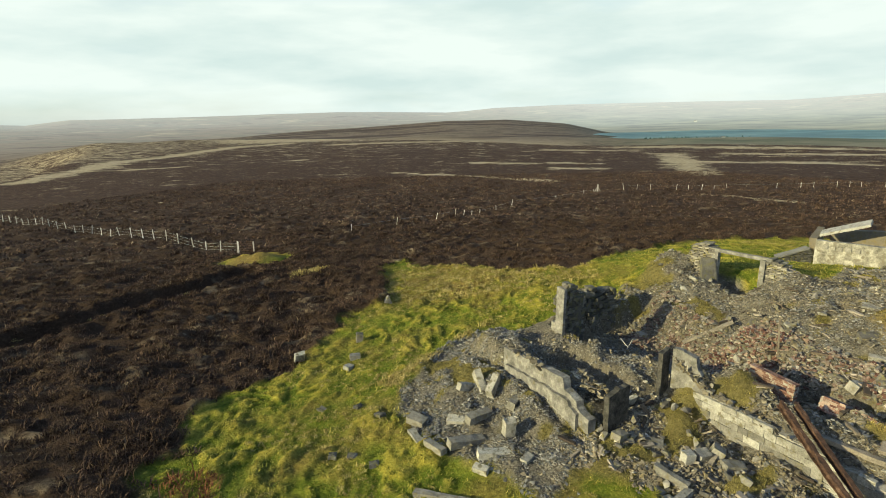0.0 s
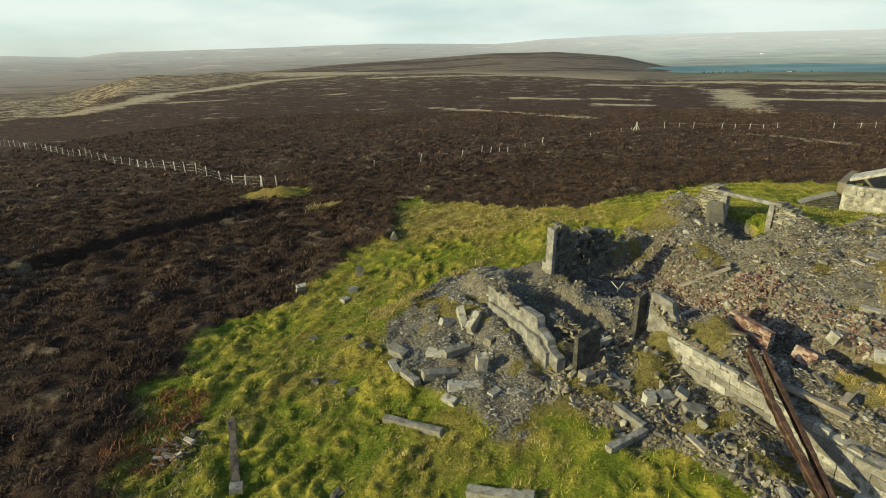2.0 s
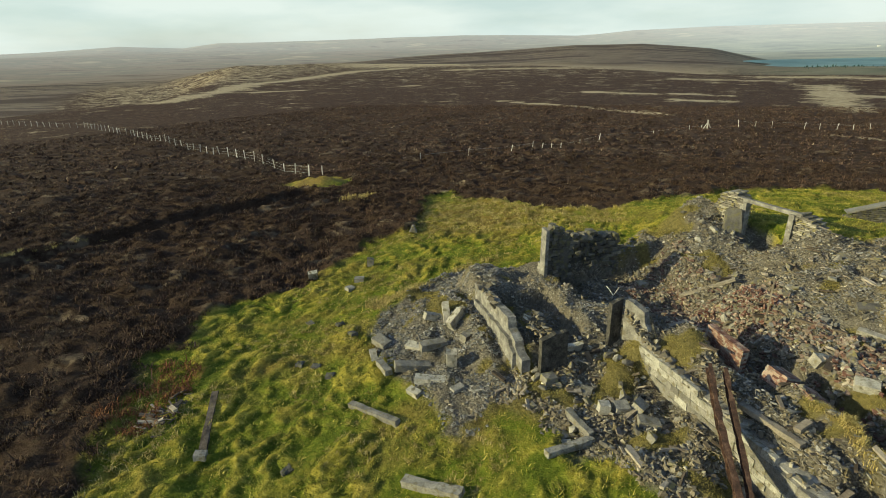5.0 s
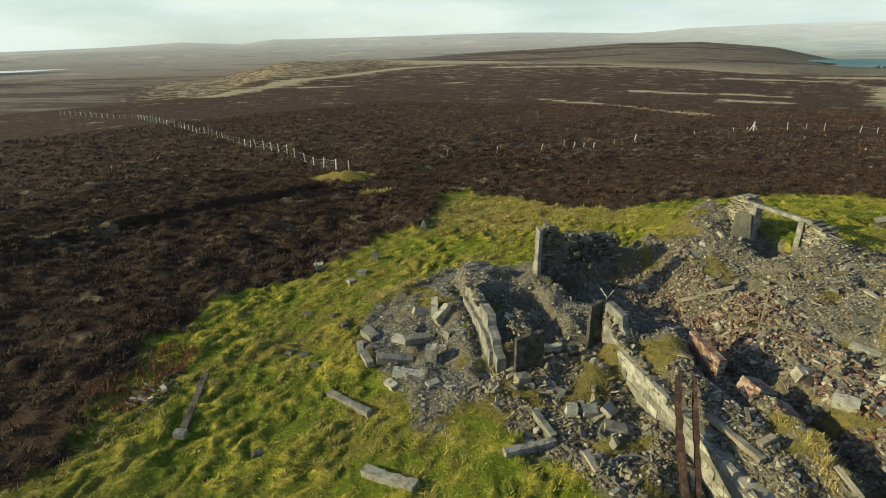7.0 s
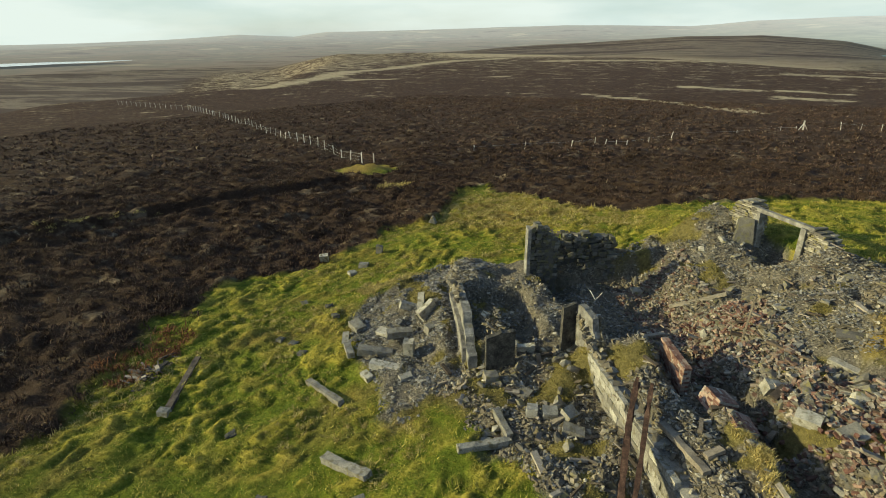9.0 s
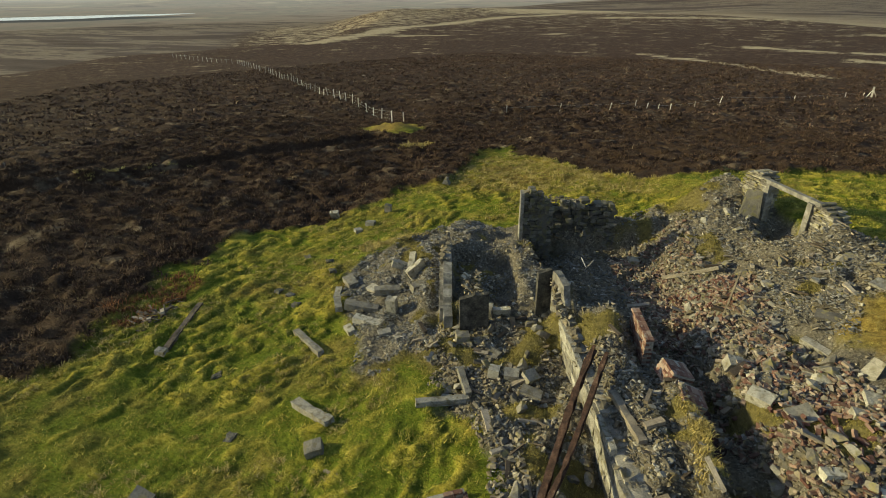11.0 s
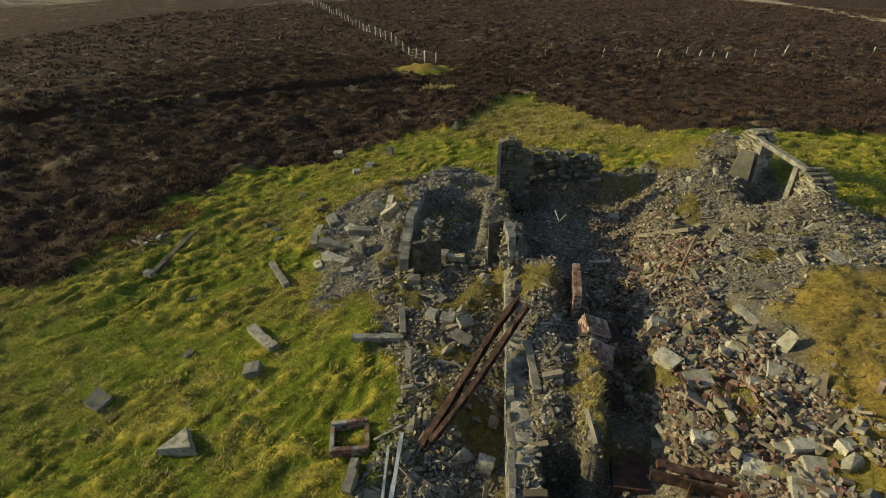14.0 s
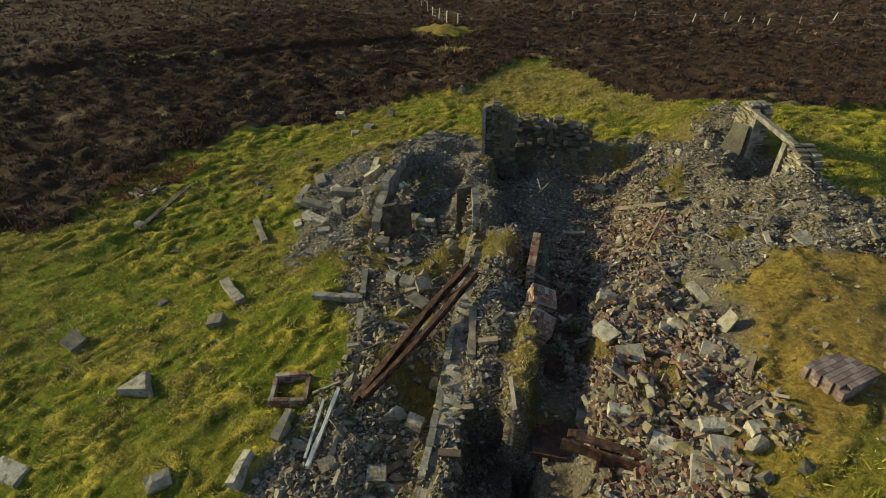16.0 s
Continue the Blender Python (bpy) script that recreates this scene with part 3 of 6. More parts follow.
    fell = shade(bands.outputs["Fac"], [(0.38, (0.068, 0.048, 0.040)), (0.48, (0.100, 0.074, 0.060)), (0.54, (0.232, 0.184, 0.136)), (0.58, (0.096, 0.070, 0.058)), (0.68, (0.256, 0.204, 0.148))])
    lea = shade(clouds(0.011, 9, 0.65), [(0.35, (0.10, 0.105, 0.078)), (0.5, (0.17, 0.165, 0.115)), (0.65, (0.25, 0.225, 0.16))])
    # bleached grass in ragged streaks where the noise beats the attribute's odds
    odds, sum1 = n.new("ShaderNodeAttribute"), n.new("ShaderNodeMath")
    odds.attribute_name = "straw"
    sum1.operation = "ADD"
    l.new(clouds(0.11, 12, 0.85), sum1.inputs[0])
    l.new(odds.outputs["Fac"], sum1.inputs[1])
    span = n.new("ShaderNodeMapRange")
    span.inputs["From Min"].default_value, span.inputs["From Max"].default_value = 1.02, 1.10
    l.new(sum1.outputs["Value"], span.inputs["Value"])
    c = blend(heath, straw, span.outputs["Result"])
    c = cover(c, fell, "beyond")
    c = cover(c, lea, "pasture")
    # sunlit tussock tops painted pale over dark hollows, with dry yellow tips
    turf = cover(turf, shade(fine, [(0.3, (0.215, 0.188, 0.026)), (0.5, (0.420, 0.347, 0.053)), (0.7, (0.584, 0.479, 0.113))]), "lit_crest")
    turf = cover(turf, hay, "dry")
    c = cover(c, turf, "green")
    c = cover(c, grit, "rubble")
    l.new(c, b.inputs["Base Color"])
    bp = n.new("ShaderNodeBump")
    bp.inputs["Strength"].default_value, bp.inputs["Distance"].default_value = 1.0, 0.16
    l.new(fine, bp.inputs["Height"])
    l.new(bp.outputs["Normal"], b.inputs["Normal"])
    return m


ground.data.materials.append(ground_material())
tagged(ground, "heather moor with a green grassy knoll and bleached grass", "ground", kind="structure")

# ---- far hills, woods and water ----
az = np.linspace(-80, 100, 721)
reach = np.concatenate([np.linspace(850, 1600, 26), np.linspace(1650, 4650, 61)])
fa, fr = np.meshgrid(az, reach)
fx, fy = -np.sin(np.radians(fa)) * fr, np.cos(np.radians(fa)) * fr
rim = np.interp(fa, [-80, -38, -31, -22, -12, -5, -2, 0, 7, 11, 19, 28, 34, 37, 42, 48, 55, 66, 100], [1.1, 1.05, 0.7, 0.85, 0.85, 0.7, 0.45, 0.35, 0.6, 0.65, 0.52, 0.42, 0.36, -0.02, 0.25, -0.1, -0.25, -0.3, -0.3])
fz = np.interp(fr, [850, 1000, 1500, 2200, 2900], [-60, -37, -41, -38, -26])
swell = np.interp(fr, [850, 1500, 2900, 3700, 4650], [3, 10, 16, 8, 3])
lift = step(2700, 4500, fr)
fz = fz + (11 + fr * np.tan(np.radians(rim)) - fz) * lift + swell * (0.7 * ripple(fx, fy, 900, 51) + 0.35 * ripple(fx, fy, 380, 52) + 0.14 * ripple(fx, fy, 150, 53))
ii = np.arange(fz.size).reshape(fz.shape)
q = np.stack([ii[:-1, :-1], ii[:-1, 1:], ii[1:, 1:], ii[1:, :-1]], -1).reshape(-1, 4)[:, ::-1]
far = bpy.data.materials.new("distant_fells")
far.use_nodes = True
n, l = far.node_tree.nodes, far.node_tree.links
geo = n.new("ShaderNodeNewGeometry")


def far_noise(scale, stops):
    t, r = n.new("ShaderNodeTexNoise"), ramp_node(n, stops)
    t.inputs["Scale"].default_value, t.inputs["Detail"].default_value, t.inputs["Roughness"].default_value = scale, 9, 0.68
    l.new(geo.outputs["Position"], t.inputs["Vector"])
    l.new(t.outputs["Fac"], r.inputs["Fac"])
    return r.outputs["Color"]


fells = far_noise(0.004, [(0.34, (0.10, 0.07, 0.055)), (0.46, (0.22, 0.165, 0.12)), (0.55, (0.16, 0.135, 0.10)), (0.66, (0.32, 0.25, 0.17))])
farms = far_noise(0.006, [(0.36, (0.10, 0.10, 0.085)), (0.46, (0.16, 0.16, 0.12)), (0.56, (0.21, 0.21, 0.145)), (0.68, (0.30, 0.27, 0.19))])
side, mixed = n.new("ShaderNodeAttribute"), n.new("ShaderNodeMix")
side.attribute_name, mixed.data_type = "farmed", "RGBA"
l.new(side.outputs["Fac"], mixed.inputs["Factor"])
l.new(fells, mixed.inputs["A"])
l.new(farms, mixed.inputs["B"])
b = n["Principled BSDF"]
l.new(mixed.outputs["Result"], b.inputs["Base Color"])
b.inputs["Roughness"].default_value = 1.0
b.inputs["Specular IOR Level"].default_value = 0.0
# haze on the far backdrop as emission, stronger with distance
haze_glow, times = n.new("ShaderNodeAttribute"), n.new("ShaderNodeMath")
haze_glow.attribute_name, times.operation = "haze_glow", "MULTIPLY"
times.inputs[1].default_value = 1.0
l.new(haze_glow.outputs["Fac"], times.inputs[0])
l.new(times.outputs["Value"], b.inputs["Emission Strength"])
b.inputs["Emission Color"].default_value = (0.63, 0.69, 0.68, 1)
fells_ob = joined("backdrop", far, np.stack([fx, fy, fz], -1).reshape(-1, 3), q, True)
for key, values in (("farmed", step(8, -12, fa + 6 * ripple(fx, fy, 500, 54)) * step(4200, 2600, fr)), ("haze_glow", np.interp(fr, [850, 1600, 2600, 3600, 4650], [0.04, 0.11, 0.22, 0.33, 0.42]) * np.interp(fa, [-15, 3], [1.65, 1.05]))):
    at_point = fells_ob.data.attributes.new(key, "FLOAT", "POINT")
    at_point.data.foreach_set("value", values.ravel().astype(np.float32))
tagged(fells_ob, "rolling fells and fields on the skyline, paled by a haze glow", "hills", kind="structure")


def flat_patch(name, centre_az, dist, wide, deep, z, mat, label, category):
    a = radians(centre_az)
    c = Vector((-math.sin(a) * dist, math.cos(a) * dist, z))
    side, out = Vector((math.cos(a), math.sin(a), 0)), Vector((-math.sin(a), math.cos(a), 0))
    bm = bmesh.new()
    ring = []
    for k in range(40):
        t = 2 * math.pi * k / 40
        s = 1 + 0.12 * math.sin(3 * t + 1) + 0.08 * math.sin(7 * t)
        ring.append(bm.verts.new(c + side * math.cos(t) * wide * s + out * math.sin(t) * deep * s))
    bm.faces.new(ring)
    me = bpy.data.meshes.new(name)
    bm.to_mesh(me)
    me.materials.append(mat)
    return tagged(new(name, me), label, category, kind="structure")


flat_patch("water", 60, 1480, 210, 90, -34, WATER, "silver upland lake in the valley", "lake")
RESERVOIR = surface("reservoir", [(0.35, (0.05, 0.13, 0.13)), (0.5, (0.10, 0.19, 0.18)), (0.65, (0.16, 0.24, 0.21))], vary="noise", rough=0.5, grain=0.02, stain=0.008, bump=0, amount=0.3)
flat_patch("water", -37, 985, 430, 300, -29, RESERVOIR, "dull teal reservoir beyond the moor", "reservoir")
r = np.random.RandomState(3)
count = 420
ta, td = np.radians(r.uniform(-28.5, -19.5, count)), 770 + r.normal(0, 22, count)
cone = (np.array([(math.cos(k * 1.0472) * 0.5, math.sin(k * 1.0472) * 0.5, 0) for k in range(6)] + [(0, 0, 1)]), np.array([(k, (k + 1) % 6, 6) for k in range(6)]))
base = np.stack([-np.sin(ta) * td, np.cos(ta) * td, np.full(count, -29.5)], -1)
high = r.uniform(4.0, 9.0, count)
verts = (cone[0][None] * np.stack([high * 0.6, high * 0.6, high], -1)[:, None] + base[:, None]).reshape(-1, 3)
tris = (cone[1][None] + 7 * np.arange(count)[:, None, None]).reshape(-1, 3)
tagged(joined("far_woods", WOODS, verts, tris), "dark conifer plantation by the reservoir", "woods", kind="stuff")


# ---- building helpers ----
U, V = Vector((UX, UY, 0)), Vector((-UY, UX, 0))
RUIN_TURN = -64.0  # degrees from x to the long walls


def at(u, v, z=0.0):
    """A place in the ruin: u along the long walls, v across them."""
    return Vector((UX * u - UY * v, UY * u + UX * v, z))


def floor_z(p):
    return float(land(p[0], p[1]))


def world_of(ob):
    m = ob.matrix_basis
    return world_of(ob.parent) @ ob.matrix_parent_inverse @ m if ob.parent else m.copy()


def to_mesh(name, bm, material):
    me = bpy.data.meshes.new(name)
    bmesh.ops.recalc_face_normals(bm, faces=bm.faces)
    bm.to_mesh(me)
    bm.free()
    me.materials.append(material)
    return me


def part(name, bm, material, parent, label=""):
    """Links a bmesh, in world coordinates, as one mesh object under a thing or a part."""
    ob = new(name, to_mesh(name, bm, material))
    ob.parent, ob.matrix_parent_inverse = parent, world_of(parent).inverted()
    return tagged(ob, label) if label else ob


def piece(name, me, parent, m):
    """An object of its own on a shared mesh, at the pose m, under its thing."""
    ob = new(name, me)
    ob.parent, ob.matrix_parent_inverse = parent, world_of(parent).inverted()
    ob.matrix_basis = m
    return ob


def thing(name, place, label, category, group="", kind=""):
    ob = new(name)
    ob.empty_display_size = 0.2
    ob.location = place
    return tagged(ob, label, category, group, kind)


def solo(name, bm, material, m, label, category, group=""):
    """A thing that is a single mesh, built round its own base."""
    ob = new(name, to_mesh(name, bm, material))
    ob.matrix_basis = m
    return tagged(ob, label, category, group)


def rng_noise(v, size, amount, seed):
    p = Vector(v) / size + Vector((seed * 7.3, seed * 3.1, seed * 1.7))
    return Vector((noise.noise(p), noise.noise(p + Vector((31, 0, 0))), noise.noise(p + Vector((0, 57, 0))))) * amount


def rough_box(size, m=Matrix(), cut=0.25, wear=0.03, seed=0, bm=None, chip=0.0):
    """A block with worn, uneven edges; base at z = 0, centred in x and y. chip: how far its top corners are broken away."""
    own = bm or bmesh.new()
    sx, sy, sz = size
    n = [max(2, min(10, int(round(s / cut)) + 1)) for s in size]
    grid = {}

    def vert(i, j, k):
        if (i, j, k) not in grid:
            p = Vector((sx * (i / (n[0] - 1) - 0.5), sy * (j / (n[1] - 1) - 0.5), sz * k / (n[2] - 1)))
            q = p + rng_noise(p, 0.22, wear, seed)
            if chip and k:
                q.z -= chip * max(0.0, noise.noise(Vector((p.x * 1.7, p.y * 1.7, seed * 5.1))) + 0.25) * k / (n[2] - 1)
            corner = (i in (0, n[0] - 1)) + (j in (0, n[1] - 1)) + (k in (0, n[2] - 1))
            if corner > 1:
                c = Vector((0, 0, sz / 2))
                q += (c - q).normalized() * wear * (0.5 + abs(noise.noise(p * 9 + Vector((seed, 0, 0)))))
            grid[i, j, k] = own.verts.new(m @ q)
        return grid[i, j, k]

    for ax in range(3):
        b, c = (ax + 1) % 3, (ax + 2) % 3
        for side in (0, n[ax] - 1):
            for p in range(n[b] - 1):
                for q in range(n[c] - 1):
                    quad = []
                    for dp, dq in ((0, 0), (1, 0), (1, 1), (0, 1)):
                        key = [0, 0, 0]
                        key[ax], key[b], key[c] = side, p + dp, q + dq
                        quad.append(vert(*key))
                    own.faces.new(quad if side else quad[::-1])
    return own


def hull(points):
    bm = bmesh.new()
    for p in points:
        bm.verts.new(p)
    bmesh.ops.convex_hull(bm, input=bm.verts)
    bmesh.ops.delete(bm, geom=[v for v in bm.verts if not v.link_faces], context="VERTS")
    bmesh.ops.triangulate(bm, faces=bm.faces)
    return bm


def stone_bm(rnd, flat=0.7, corners=11):
    """A broken stone about 1 across."""
    pts = []
    for _ in range(corners):
        v = Vector((rnd.uniform(-1, 1), rnd.uniform(-1, 1), rnd.uniform(-1, 1)))
        v = v / max(abs(v.x), abs(v.y), abs(v.z), 0.3) * rnd.uniform(0.40, 0.54)
        v.y *= 0.75
        pts.append((v.x, v.y, v.z * flat))
    return hull(pts)


def shard_bm(rnd, thick=0.12):
    """A flat split piece of slate about 1 across."""
    n, pts = rnd.choice((4, 5, 6)), []
    turn = rnd.uniform(0, 6)
    for k in range(n):
        a, r = turn + (k + rnd.uniform(-0.3, 0.3)) * 2 * math.pi / n, rnd.uniform(0.34, 0.56)
        x, y = r * math.cos(a), 0.7 * r * math.sin(a)
        pts += [(x, y, -thick / 2 * rnd.uniform(0.7, 1)), (x * 0.94 + 0.02, y * 0.94, thick / 2 * rnd.uniform(0.6, 1.1))]
    return hull(pts)


def brick_bm(rnd, length=1.0):
    """A brick 0.215 long with knocked corners; a broken one when length is under 1."""
    pts = []
    for sx in (-1, 1):
        for sy in (-1, 1):
            for sz in (-1, 1):
                c = Vector((0.1075 * sx * length, 0.051 * sy, 0.0325 * sz))
                if length < 1 and sx > 0:
                    c.x += rnd.uniform(-0.05, 0.02)
                k = rnd.uniform(0.004, 0.012)
                pts += [c - Vector((sx * k, 0, 0)), c - Vector((0, sy * k, 0)), c - Vector((0, 0, sz * k))]
    return hull(pts)


def arrays(bm):
    bm.verts.index_update()
    v = np.array([p.co[:] for p in bm.verts])
    f = np.array([[q.index for q in g.verts] for g in bm.faces])
    bm.free()
    return v, f


RND = random.Random(11)
STONES = [arrays(stone_bm(RND, RND.uniform(0.35, 0.8), RND.choice((7, 8, 9)))) for _ in range(12)]
SHARDS = [arrays(shard_bm(RND, RND.uniform(0.07, 0.2))) for _ in range(10)]
BRICKS = [arrays(brick_bm(RND, s)) for s in (1, 1, 1, 0.6, 0.5, 0.75)]


def turns(yaw, tilt, roll):
    cy, sy, ct, st, cr, sr = np.cos(yaw), np.sin(yaw), np.cos(tilt), np.sin(tilt), np.cos(roll), np.sin(roll)
    z, o = np.zeros_like(cy), np.ones_like(cy)
    rz = np.stack([np.stack([cy, -sy, z], -1), np.stack([sy, cy, z], -1), np.stack([z, z, o], -1)], -2)
    rx = np.stack([np.stack([o, z, z], -1), np.stack([z, ct, -st], -1), np.stack([z, st, ct], -1)], -2)
    ry = np.stack([np.stack([cr, z, sr], -1), np.stack([z, o, z], -1), np.stack([-sr, z, cr], -1)], -2)
    return rz @ rx @ ry


def scatter(name, mat, shapes, places, sizes, yaw, tilt, roll, label, category, seed=0, parent=None):
    """Many small pieces as one object of stuff. places: n x 3; sizes: n x 3."""
    pick = np.random.RandomState(seed).randint(0, len(shapes), len(places))
    turn = turns(yaw, tilt, roll)
    vs, fs, base = [], [], 0
    for k, (v, f) in enumerate(shapes):
        sel = pick == k
        count = int(sel.sum())
        if not count:
            continue
        p = np.einsum("nij,nkj->nki", turn[sel], v[None] * sizes[sel][:, None]) + places[sel][:, None]
        vs.append(p.reshape(-1, 3))
        fs.append((f[None] + (base + len(v) * np.arange(count))[:, None, None]).reshape(-1, f.shape[1]))
        base += count * len(v)
    ob = joined(name, mat, np.concatenate(vs), np.concatenate(fs))
    return tagged(ob, label, category, kind="stuff")


def spots(r, n, outline, keep=None):
    """n random places in the plan within an outline."""
    o = np.array(outline)
    xs, ys = [], []
    total = 0
    while total < n:
        x, y = r.uniform(o[:, 0].min(), o[:, 0].max(), n), r.uniform(o[:, 1].min(), o[:, 1].max(), n)
        ok = inside(x, y, outline) > 0
        if keep is not None:
            ok &= keep(x, y)
        xs.append(x[ok])
        ys.append(y[ok])
        total += int(ok.sum())
    return np.concatenate(xs)[:n], np.concatenate(ys)[:n]


def coursed(owner, name, shapes, start, along, length, thick, top, base, course, stone, seed, faces=(0, 1), ends=True, gap=0.012, wobble=0.02, turn=4):
    """Courses of separate stones on the faces of a wall. top: a function of the distance along it; shapes: unit meshes about 1 across."""
    r = random.Random(seed)
    along = along.normalized()
    across = Vector((-along.y, along.x, 0))
    yaw = math.atan2(along.y, along.x)
    z, made = base, []
    while z < 9:
        h = course * r.uniform(0.8, 1.2)
        s, any_left = -r.uniform(0, stone * 0.5), False
        while s < length:
            w = stone * r.uniform(0.6, 1.45)
            mid = min(max(s + w / 2, 0), length)
            if z + h * 0.6 <= top(mid):
                any_left = True
                for side in faces:
                    d = min(thick * 0.55, 0.32) * r.uniform(0.85, 1.1)
                    off = (d / 2 if side == 0 else thick - d / 2) + r.uniform(-wobble, wobble)
                    p = start + along * mid + across * off
                    m = Matrix.Translation((p.x, p.y, z + h / 2)) @ pose(0, 0, 0, r.uniform(-turn, turn) * 0.7, r.uniform(-turn, turn) * 0.7, math.degrees(yaw) + r.uniform(-turn, turn)) @ Matrix.Diagonal((w - gap, d, h - gap, 1))
                    made.append(piece(name, r.choice(shapes), owner, m))
            s += w
        z += h
        if not any_left:
            break
    return made


def unit_block(seed, wear=0.06, mat=STONE_PIECE):
    """A roughly squared stone, 1 x 1 x 1 about its middle, for coursing."""
    r = random.Random(seed)
    pts = []
    for sx in (-1, 1):
        for sy in (-1, 1):
            for sz in (-1, 1):
                c = Vector((0.5 * sx, 0.5 * sy, 0.5 * sz))
                pts += [c - Vector((sx * r.uniform(0.02, wear * 1.6), sy * r.uniform(0, wear * 0.4), 0)), c - Vector((0, sy * r.uniform(0.01, wear), sz * r.uniform(0.02, wear * 1.6)))]
    return to_mesh("stone", hull(pts), mat)


SQUARED = [unit_block(s, 0.10) for s in range(6)]
DARK_SQUARED = [unit_block(s, 0.2, DARK_STONE) for s in range(40, 47)]
BLOCKS = [unit_block(20 + s, 0.05, CONCRETE_PIECE) for s in range(5)]

# ---- the long retaining wall of blocks ----
wall_1 = thing("wall_1", at(-4.5, 15.05, 0.5), "long broken wall of pale weathered concrete blocks holding up rubble", "wall", kind="structure")
LONG_FROM, LONG_TO = -11.0, 3.5


def long_top(s):
    u = LONG_FROM + s
    return float(np.interp(u, [-11, -9, -8, -5.5, -3, 3.5], [1.85, 1.78, 1.68, 1.47, 1.25, 0.75])) + 0.12 * noise.noise(Vector((u * 1.1, 0, 0)))


core = bmesh.new()
for k in range(15):
    u0 = LONG_FROM + k * (LONG_TO - LONG_FROM) / 15
    w = (LONG_TO - LONG_FROM) / 15
    low = 0.0
    rough_box((w + 0.02, 0.5, long_top(k * w + w / 2) - 0.06 - low), Matrix.Translation(at(u0 + w / 2, 15.14 + 0.08 * (u0 + w / 2 + 8), low)) @ pose(0, 0, 0, 0, 0, RUIN_TURN + 4.57), 0.3, 0.02, k, core)
part("core", core, MORTAR, wall_1)
coursed(wall_1, "block", BLOCKS, at(LONG_FROM, 14.55), U + V * 0.08, LONG_TO - LONG_FROM, 0.3, long_top, 0.05, 0.21, 0.5, 5, faces=(0,), wobble=0.01, gap=0.006)


def slab_wall(name, u0, v0, u1, v1, thick, base, profile, label, seed, material=CONCRETE, wear=0.035, turn_up=0.0, kind="structure"):
    """A standing piece of wall from one place of the ruin to another, with a broken top: profile of (share, height)."""
    a, b = at(u0, v0), at(u1, v1)
    along = (b - a)
    length = along.length
    along.normalize()
    across = Vector((-along.y, along.x, 0))
    bm, n, rows_up = bmesh.new(), max(8, int(length / 0.05)), 8
    grid = {}
    for i in range(n + 1):
        s = i / n
        top_z = float(np.interp(s, [p[0] for p in profile], [p[1] for p in profile])) + 0.035 * round(2 * noise.noise(Vector((s * length * 2.3, seed, 0)))) + 0.012 * noise.noise(Vector((s * length * 9, seed, 3)))
        for j in range(rows_up + 1):
            for k in (0, 1):
                z = base + (top_z - base) * j / rows_up
                p = a + along * length * s + across * thick * k + Vector((0, 0, z))
                grid[i, j, k] = bm.verts.new(p + rng_noise(p, 0.3, wear, seed) + across * turn_up * (z - base))
    for i in range(n):
        for j in range(rows_up):
            bm.faces.new((grid[i, j, 0], grid[i + 1, j, 0], grid[i + 1, j + 1, 0], grid[i, j + 1, 0]))
            bm.faces.new((grid[i, j + 1, 1], grid[i + 1, j + 1, 1], grid[i + 1, j, 1], grid[i, j, 1]))
        bm.faces.new((grid[i, rows_up, 0], grid[i + 1, rows_up, 0], grid[i + 1, rows_up, 1], grid[i, rows_up, 1]))
    for i in (0, n):
        for j in range(rows_up):
            bm.faces.new((grid[i, j, 0], grid[i, j + 1, 0], grid[i, j + 1, 1], grid[i, j, 1]))
    ob = new(name, to_mesh(name, bm, material))
    return tagged(ob, label, "wall", kind=kind)


# piers and stubs of the small rooms
slab_wall("wall_2", -16.9, 10.66, -12.05, 10.84, 0.3, 0.4, [(0, 2.0), (0.4, 2.12), (0.74, 2.2), (0.745, 1.86), (0.88, 1.66), (0.885, 1.46), (1, 1.26)], "broken rendered wall with a straight sloping top, sunlit", 3, wear=0.022)
slab_wall("wall_10", -16.6, 10.52, -12.5, 10.69, 0.13, 0.4, [(0, 1.42), (0.5, 1.55), (0.9, 1.6), (0.905, 1.42), (1, 1.34)], "lower pale ledge along the rendered wall", 9, wear=0.025)
slab_wall("wall_3", -11.75, 11.4, -11.85, 12.35, 0.2, 0.3, [(0, 2.08), (0.45, 2.2), (0.5, 2.28), (1, 2.24)], "short concrete cross wall with shade in its dark colour", 4, SHADED_RENDER, wear=0.012)
slab_wall("wall_4", -12.0, 14.38, -10.65, 14.78, 0.22, 0.7, [(0, 3.06), (0.3, 3.03), (0.6, 2.92), (0.61, 2.55), (0.74, 2.42), (0.75, 2.1), (1, 1.95)], "leaning pale concrete slab of a wall", 5, wear=0.012)
slab_wall("wall_5", -12.0, 13.92, -12.1, 14.38, 0.16, 0.7, [(0, 2.95), (1, 3.05)], "short concrete cross wall, its shade painted as a dark colour", 6, SHADED_RENDER, wear=0.012)
wall_6 = thing("wall_6", at(-17.35, 14.4, 1.4), "standing pier of rough masonry, shade in its dark colour, with a broken top", "wall", kind="structure")
coursed(wall_6, "stone", DARK_SQUARED, at(-17.3, 13.97), (V - U * 0.12), 1.05, 0.42, lambda s: float(np.interp(s, [0, 0.3, 0.6, 0.8, 1.05], [3.75, 3.95, 3.8, 3.5, 3.2])), 0.7, 0.16, 0.28, 31, wobble=0.07, turn=11)
